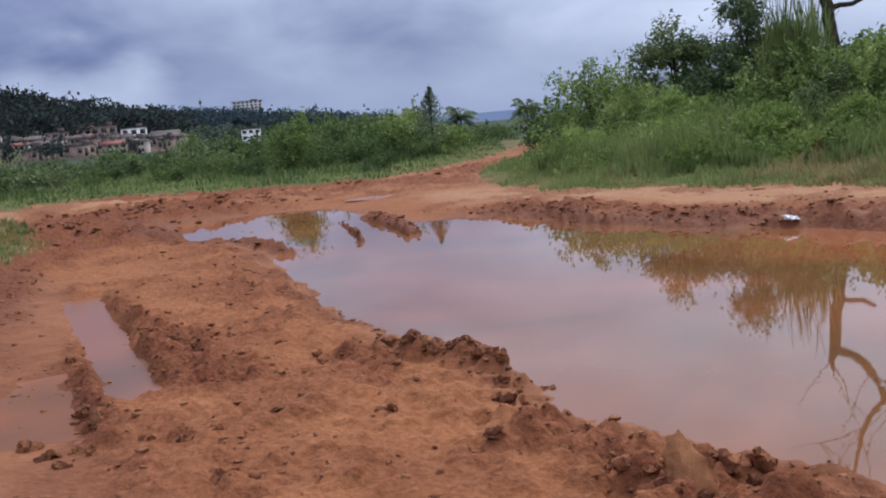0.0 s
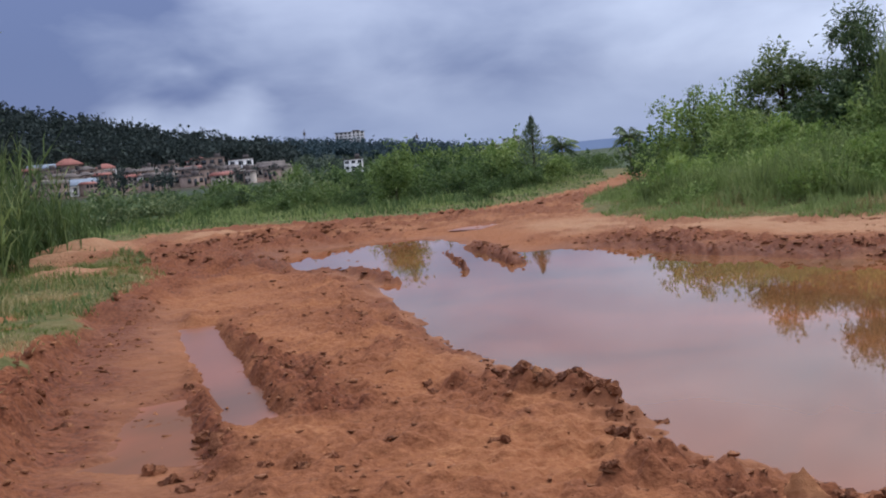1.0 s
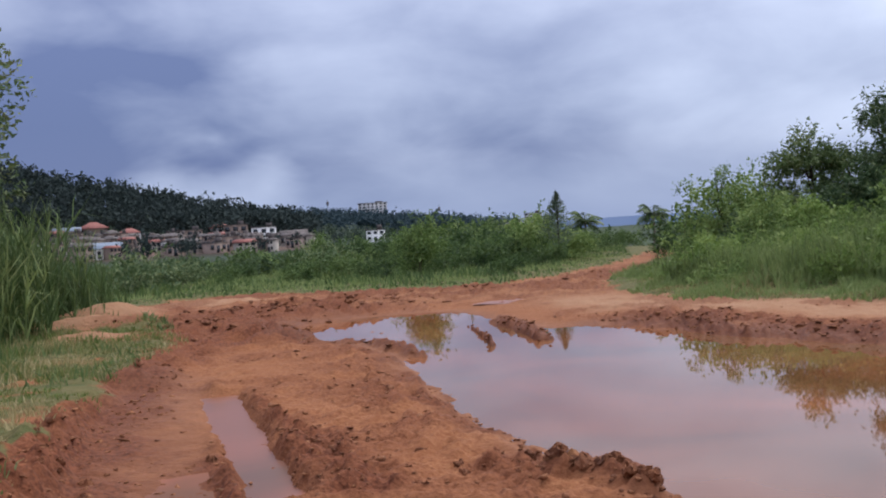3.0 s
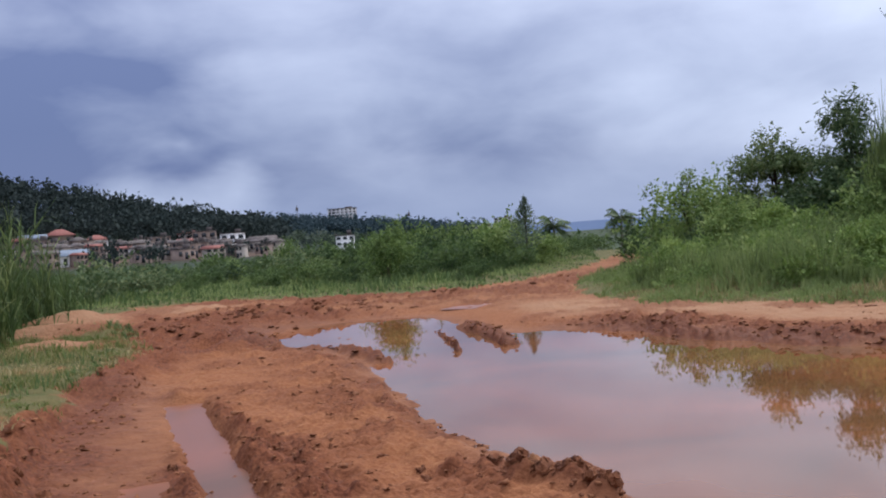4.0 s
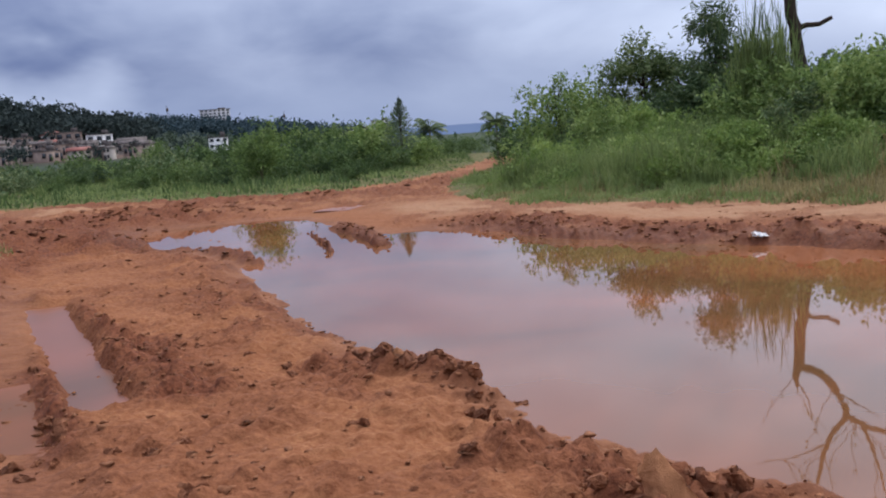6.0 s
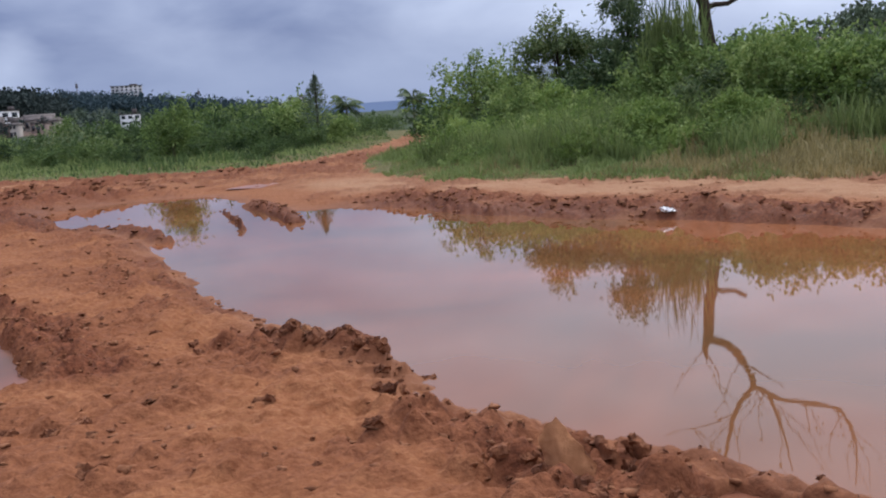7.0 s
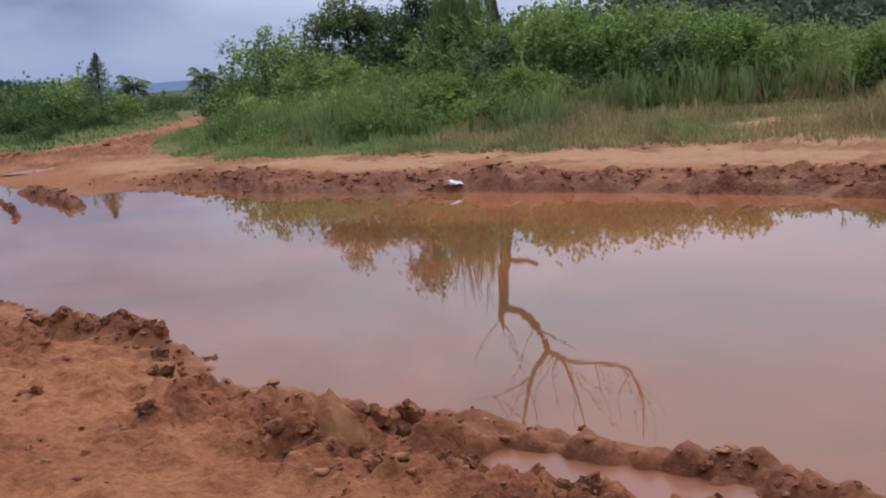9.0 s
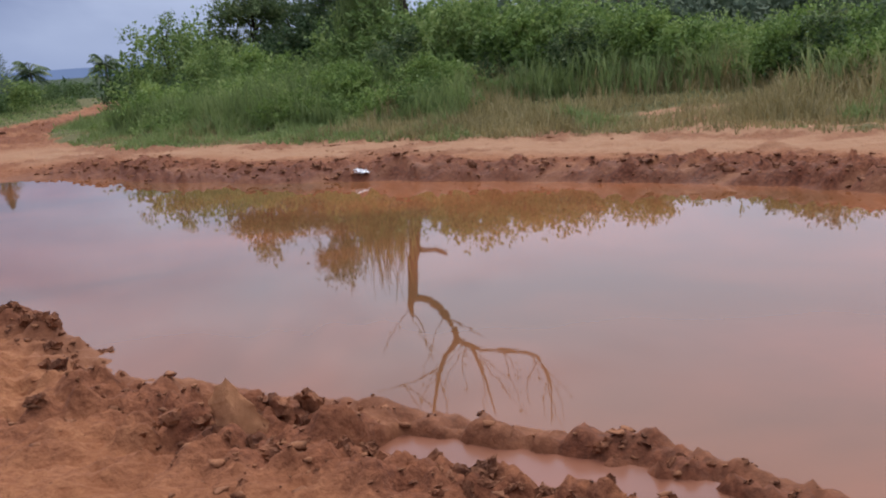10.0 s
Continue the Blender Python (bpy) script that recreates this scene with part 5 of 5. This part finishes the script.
# the tallest lumps of the near bank
for x, y, size in ((0.66, 3.52, 0.05), (0.82, 3.40, 0.06), (0.93, 3.50, 0.075), (1.04, 3.50, 0.085), (0.99, 3.42, 0.05), (0.70, 3.40, 0.06), (0.86, 3.52, 0.05), (0.58, 3.58, 0.06), (1.12, 3.36, 0.06), (0.80, 3.30, 0.07), (-0.10, 5.70, 0.09), (-0.22, 5.80, 0.10), (0.03, 5.64, 0.09),
                   (0.14, 5.48, 0.08), (0.0, 5.78, 0.06), (0.26, 5.36, 0.06), (-0.75, 5.91, 0.05), (-0.35, 4.70, 0.045), (-0.30, 4.67, 0.04), (0.25, 4.75, 0.09), (0.34, 4.85, 0.06), (-1.1, 4.6, 0.05), (0.15, 4.0, 0.05)):
    clod(x, y, size)


# lumps thrown up between and beside the wheel tracks
for x, y, size in ((-2.01, 4.73, 0.08), (-1.86, 4.56, 0.07), (-1.72, 4.37, 0.06), (-0.93, 3.85, 0.07), (-0.89, 3.89, 0.05), (-1.40, 4.52, 0.045), (-1.21, 4.47, 0.05), (-1.93, 5.29, 0.07), (-1.78, 5.03, 0.06), (-2.44, 6.58, 0.05), (-1.07, 6.47, 0.05), (-1.47, 6.81, 0.045), (-0.81, 6.13, 0.05), (-0.38, 5.01, 0.055)):
    clod(x, y, size, 0.5, "lump of clay thrown up beside a wheel track", "clods between the ruts")


def standing_chunk(x, y, wide, high, turn, label):
    """A broken slab of dried clay that stands on edge in the bank."""
    v, f = chunk(random.Random(83), wide, wide * 0.75, high, 20, 0.22, 3)
    v[:, :2] *= (1.0 - 0.32 * v[:, 2:] / high)
    data = mesh_of("clay_chunk", v, f, CLAY_PALE, True)
    data.set_sharp_from_angle(angle=radians(55))
    ob = tagged(new("clay_chunk", data), label, "clod")
    ob.matrix_basis = pose(x, y, float(ground_z(x, y)[0]) + high * 0.42, -28, -8, turn)


standing_chunk(0.765, 3.42, 0.088, 0.155, 20, "pale brown broken clay chunk standing in the bank")
standing_chunk(-0.13, 5.82, 0.05, 0.075, 70, "small orange clay chunk on top of the bank")


LOOSE = []


def along_line(line, n, wide, lo, hi, label="", group=""):
    """Clods strewn along a line: things of their own, or, with no label, left for the one heap of small lumps."""
    pts = np.array(line, float)
    for _ in range(n):
        t = RNG.uniform(0, len(pts) - 1.001)
        p = pts[int(t)] * (1 - t % 1) + pts[int(t) + 1] * (t % 1) + RNG.normal(size=2) * wide
        size = lo + (hi - lo) * RNG.uniform() ** 2
        if label:
            clod(p[0], p[1], size, 0.68, label, group)
        else:
            LOOSE.append((p[0], p[1], size))


along_line(RIDGE, 16, 0.04, 0.02, 0.045, "lump on a ridge of wet clay", "clods on the near ridge")
along_line(CREST, 30, 0.14, 0.02, 0.06, "lump of turned brown clay", "clods on the near ridge")
along_line(BANK, 30, 0.08, 0.025, 0.07, "lump of turned brown clay", "clods on the near ridge")
along_line(CHURN, 130, 0.22, 0.012, 0.036)
along_line(VERGE_BANK, 190, 0.22, 0.012, 0.05)
along_line(FAR_RUT, 80, 0.6, 0.05, 0.15)
along_line(FAR_EDGE, 60, 0.4, 0.05, 0.14)
along_line(CREST, 120, 0.09, 0.008, 0.026)
along_line(RIDGE, 22, 0.06, 0.012, 0.03)
along_line(BANK, 110, 0.11, 0.012, 0.035)
along_line([(-0.75, 7.6), (-0.45, 6.8), (-0.25, 6.3)], 50, 0.09, 0.012, 0.03)
along_line(CHURN, 24, 0.22, 0.02, 0.055, "lump of churned clay between tyre ruts", "clods between the ruts")
along_line(VERGE_BANK, 36, 0.18, 0.03, 0.09, "lump of clay pushed up along the verge", "clods along the verge")
along_line([(-1.25, 9.0), (-0.75, 7.6), (-0.42, 6.95)], 26, 0.10, 0.015, 0.04)
along_line([(-2.0, 12.2), (-1.55, 10.4), (-1.12, 9.1), (-0.8, 7.9), (-0.45, 7.1), (-0.3, 6.55)], 150, 0.10, 0.010, 0.034)
along_line([(-2.05, 12.5), (-1.75, 11.9), (-1.45, 11.3)], 14, 0.05, 0.03, 0.06)
along_line([(-3.9, 15.1), (-3.3, 14.6), (-2.6, 14.0), (-2.2, 13.2)], 18, 0.12, 0.04, 0.10)
along_line([(-1.2, 17.0), (-0.8, 15.6), (-0.5, 14.3), (-0.35, 13.4)], 18, 0.13, 0.03, 0.07, "jagged lump of dark mud in the puddle", "clods on the mud spit")
along_line([(-1.6, 16.3), (-1.25, 14.6), (-1.0, 13.0)], 12, 0.04, 0.02, 0.05, "jagged lump of dark mud in the puddle", "clods on the mud spit")
along_line(BETWEEN, 24, 0.14, 0.02, 0.06, "lump of churned clay between tyre ruts", "clods between the ruts")
along_line([(0.4, 4.4), (0.0, 3.6), (-0.8, 3.6), (-1.4, 4.2)], 14, 0.35, 0.015, 0.04)
along_line([(0.95, 3.22), (1.24, 2.83), (1.42, 2.5), (1.6, 2.15)], 30, 0.045, 0.03, 0.075, "lump of dark wet clay beside the trench", "clods on the near ridge")
along_line([(1.1, 2.9), (1.4, 2.5), (1.65, 2.1)], 20, 0.08, 0.02, 0.055, "lump of dark wet clay beside the trench", "clods on the near ridge")
FAR_SHORE = [(0.9, 15.3), (1.7, 14.2), (2.1, 13.2), (3.0, 12.0), (4.1, 11.0), (4.8, 10.2), (5.4, 9.3), (6.1, 8.4), (6.7, 7.4), (6.9, 6.3)]
along_line(FAR_SHORE, 330, 0.2, 0.02, 0.075)
along_line(FAR_SHORE, 55, 0.15, 0.035, 0.085, "dark lump of churned mud along the far shore", "clods along the far shore")
along_line(HEAP, 380, 0.85, 0.04, 0.15)
along_line([(-6.2, 19.0), (-4.8, 21.0), (-3.2, 21.4), (-7.0, 23.0)], 150, 0.6, 0.05, 0.14)
along_line([(-1.5, 19.6), (-3.5, 20.6), (-6.0, 22.0), (-1.0, 22.5), (0.3, 26.0)], 30, 0.6, 0.06, 0.14)


def lumps_heap(near, far, mat, label, seed):
    """The small lumps along the banks, too many to tell apart."""
    rng = np.random.default_rng(seed)
    forms = []
    for n in range(5):
        data = clod_mesh(40 + n, 1, 1)
        v = np.empty(len(data.vertices) * 3)
        data.vertices.foreach_get("co", v)
        forms.append((v.reshape(-1, 3), np.array([q.vertices[:] for q in data.polygons])))
        bpy.data.meshes.remove(data)
    x, y, size = np.array([p for p in LOOSE if near <= p[1] < far]).T
    z = np.maximum(ground_z(x, y), -0.015)
    pieces = []
    for px, py, pz, s in zip(x, y, z, size):
        v, f = forms[rng.integers(0, 5)]
        a = rng.uniform(0, 2 * np.pi)
        turn = np.array([[math.cos(a), -math.sin(a), 0], [math.sin(a), math.cos(a), 0], [0, 0, 1]])
        pieces.append(((v * rng.uniform(0.7, 1.2, 3) * [1, 1, 0.55]) @ turn.T * s + [px, py, pz - s * 0.12], f))
    tagged(new("clay_lumps", mesh_of("clay_lumps", *joined(pieces), mat)), label, "clods", kind="stuff")


lumps_heap(-9.0, 9.5, CLOD, "small lumps of drying clay along the ruts", 56)
lumps_heap(9.5, 99.0, CLOD, "small dark lumps of turned clay along the shore", 57)


def crumbs():
    """Small crumbs of clay strewn over the track: too many to count."""
    rng = np.random.default_rng(55)
    bm = bmesh.new()
    bmesh.ops.create_icosphere(bm, subdivisions=1, radius=1.0)
    ball = np.array([v.co[:] for v in bm.verts])
    tri = np.array([[v.index for v in f.verts] for f in bm.faces])
    bm.free()
    n = 26000
    x, y = rng.uniform(-4.2, 7.5, n), 1.6 + 15 * rng.uniform(0, 1, n) ** 1.6
    z, wet, dry, cover, churned = land(x, y)
    dense = 0.14 * smooth(fbm(x, y, 1.4, 4, 77), 0.5, 0.7) + churned
    ok = (z > 0.02) & (cover < 0.3) & (rng.uniform(0, 1.3, n) < dense)
    x, y, z = x[ok], y[ok], z[ok]
    size = (0.004 + 0.020 * rng.uniform(0, 1, len(x)) ** 3) * (1 + 0.05 * y)
    form = (ball[None] * rng.uniform(0.5, 1.4, (len(x), 1, 3)) + 0.38 * rng.normal(size=(len(x), len(ball), 3))) * size[:, None, None] * np.array([1, 1, 0.45])
    verts = form + np.stack([x, y, z + size * 0.05], -1)[:, None]
    faces = tri[None] + (np.arange(len(x)) * len(ball))[:, None, None]
    tagged(new("clay_crumbs", mesh_of("clay_crumbs", verts.reshape(-1, 3), faces.reshape(-1, 3), CRUMB)), "small crumbs of dry clay strewn over the track", "crumbs", kind="stuff")


crumbs()


def litter():
    """A crumpled white plastic bottle or bag at the far shore."""
    bm = bmesh.new()
    bmesh.ops.create_icosphere(bm, subdivisions=4, radius=1.0)
    for v in bm.verts:
        p = v.co.copy()
        crease = abs(noise.noise(p * 1.9)) * 0.9 + abs(noise.noise(p * 4.3)) * 0.35
        v.co = Vector((p.x * 0.088, p.y * 0.05, p.z * 0.02)) * (0.6 + crease)
        v.co.z += 0.03 * noise.noise(p * 1.3)
    data = bpy.data.meshes.new("plastic_bag")
    bm.to_mesh(data)
    bm.free()
    data.materials.append(PLASTIC)
    ob = tagged(new("plastic_bag", data), "crumpled white plastic bag on the muddy shore", "litter")
    ob.matrix_basis = pose(3.72, 10.95, float(ground_z(3.72, 10.95)[0]) + 0.002, 8, 6, -15)


litter()
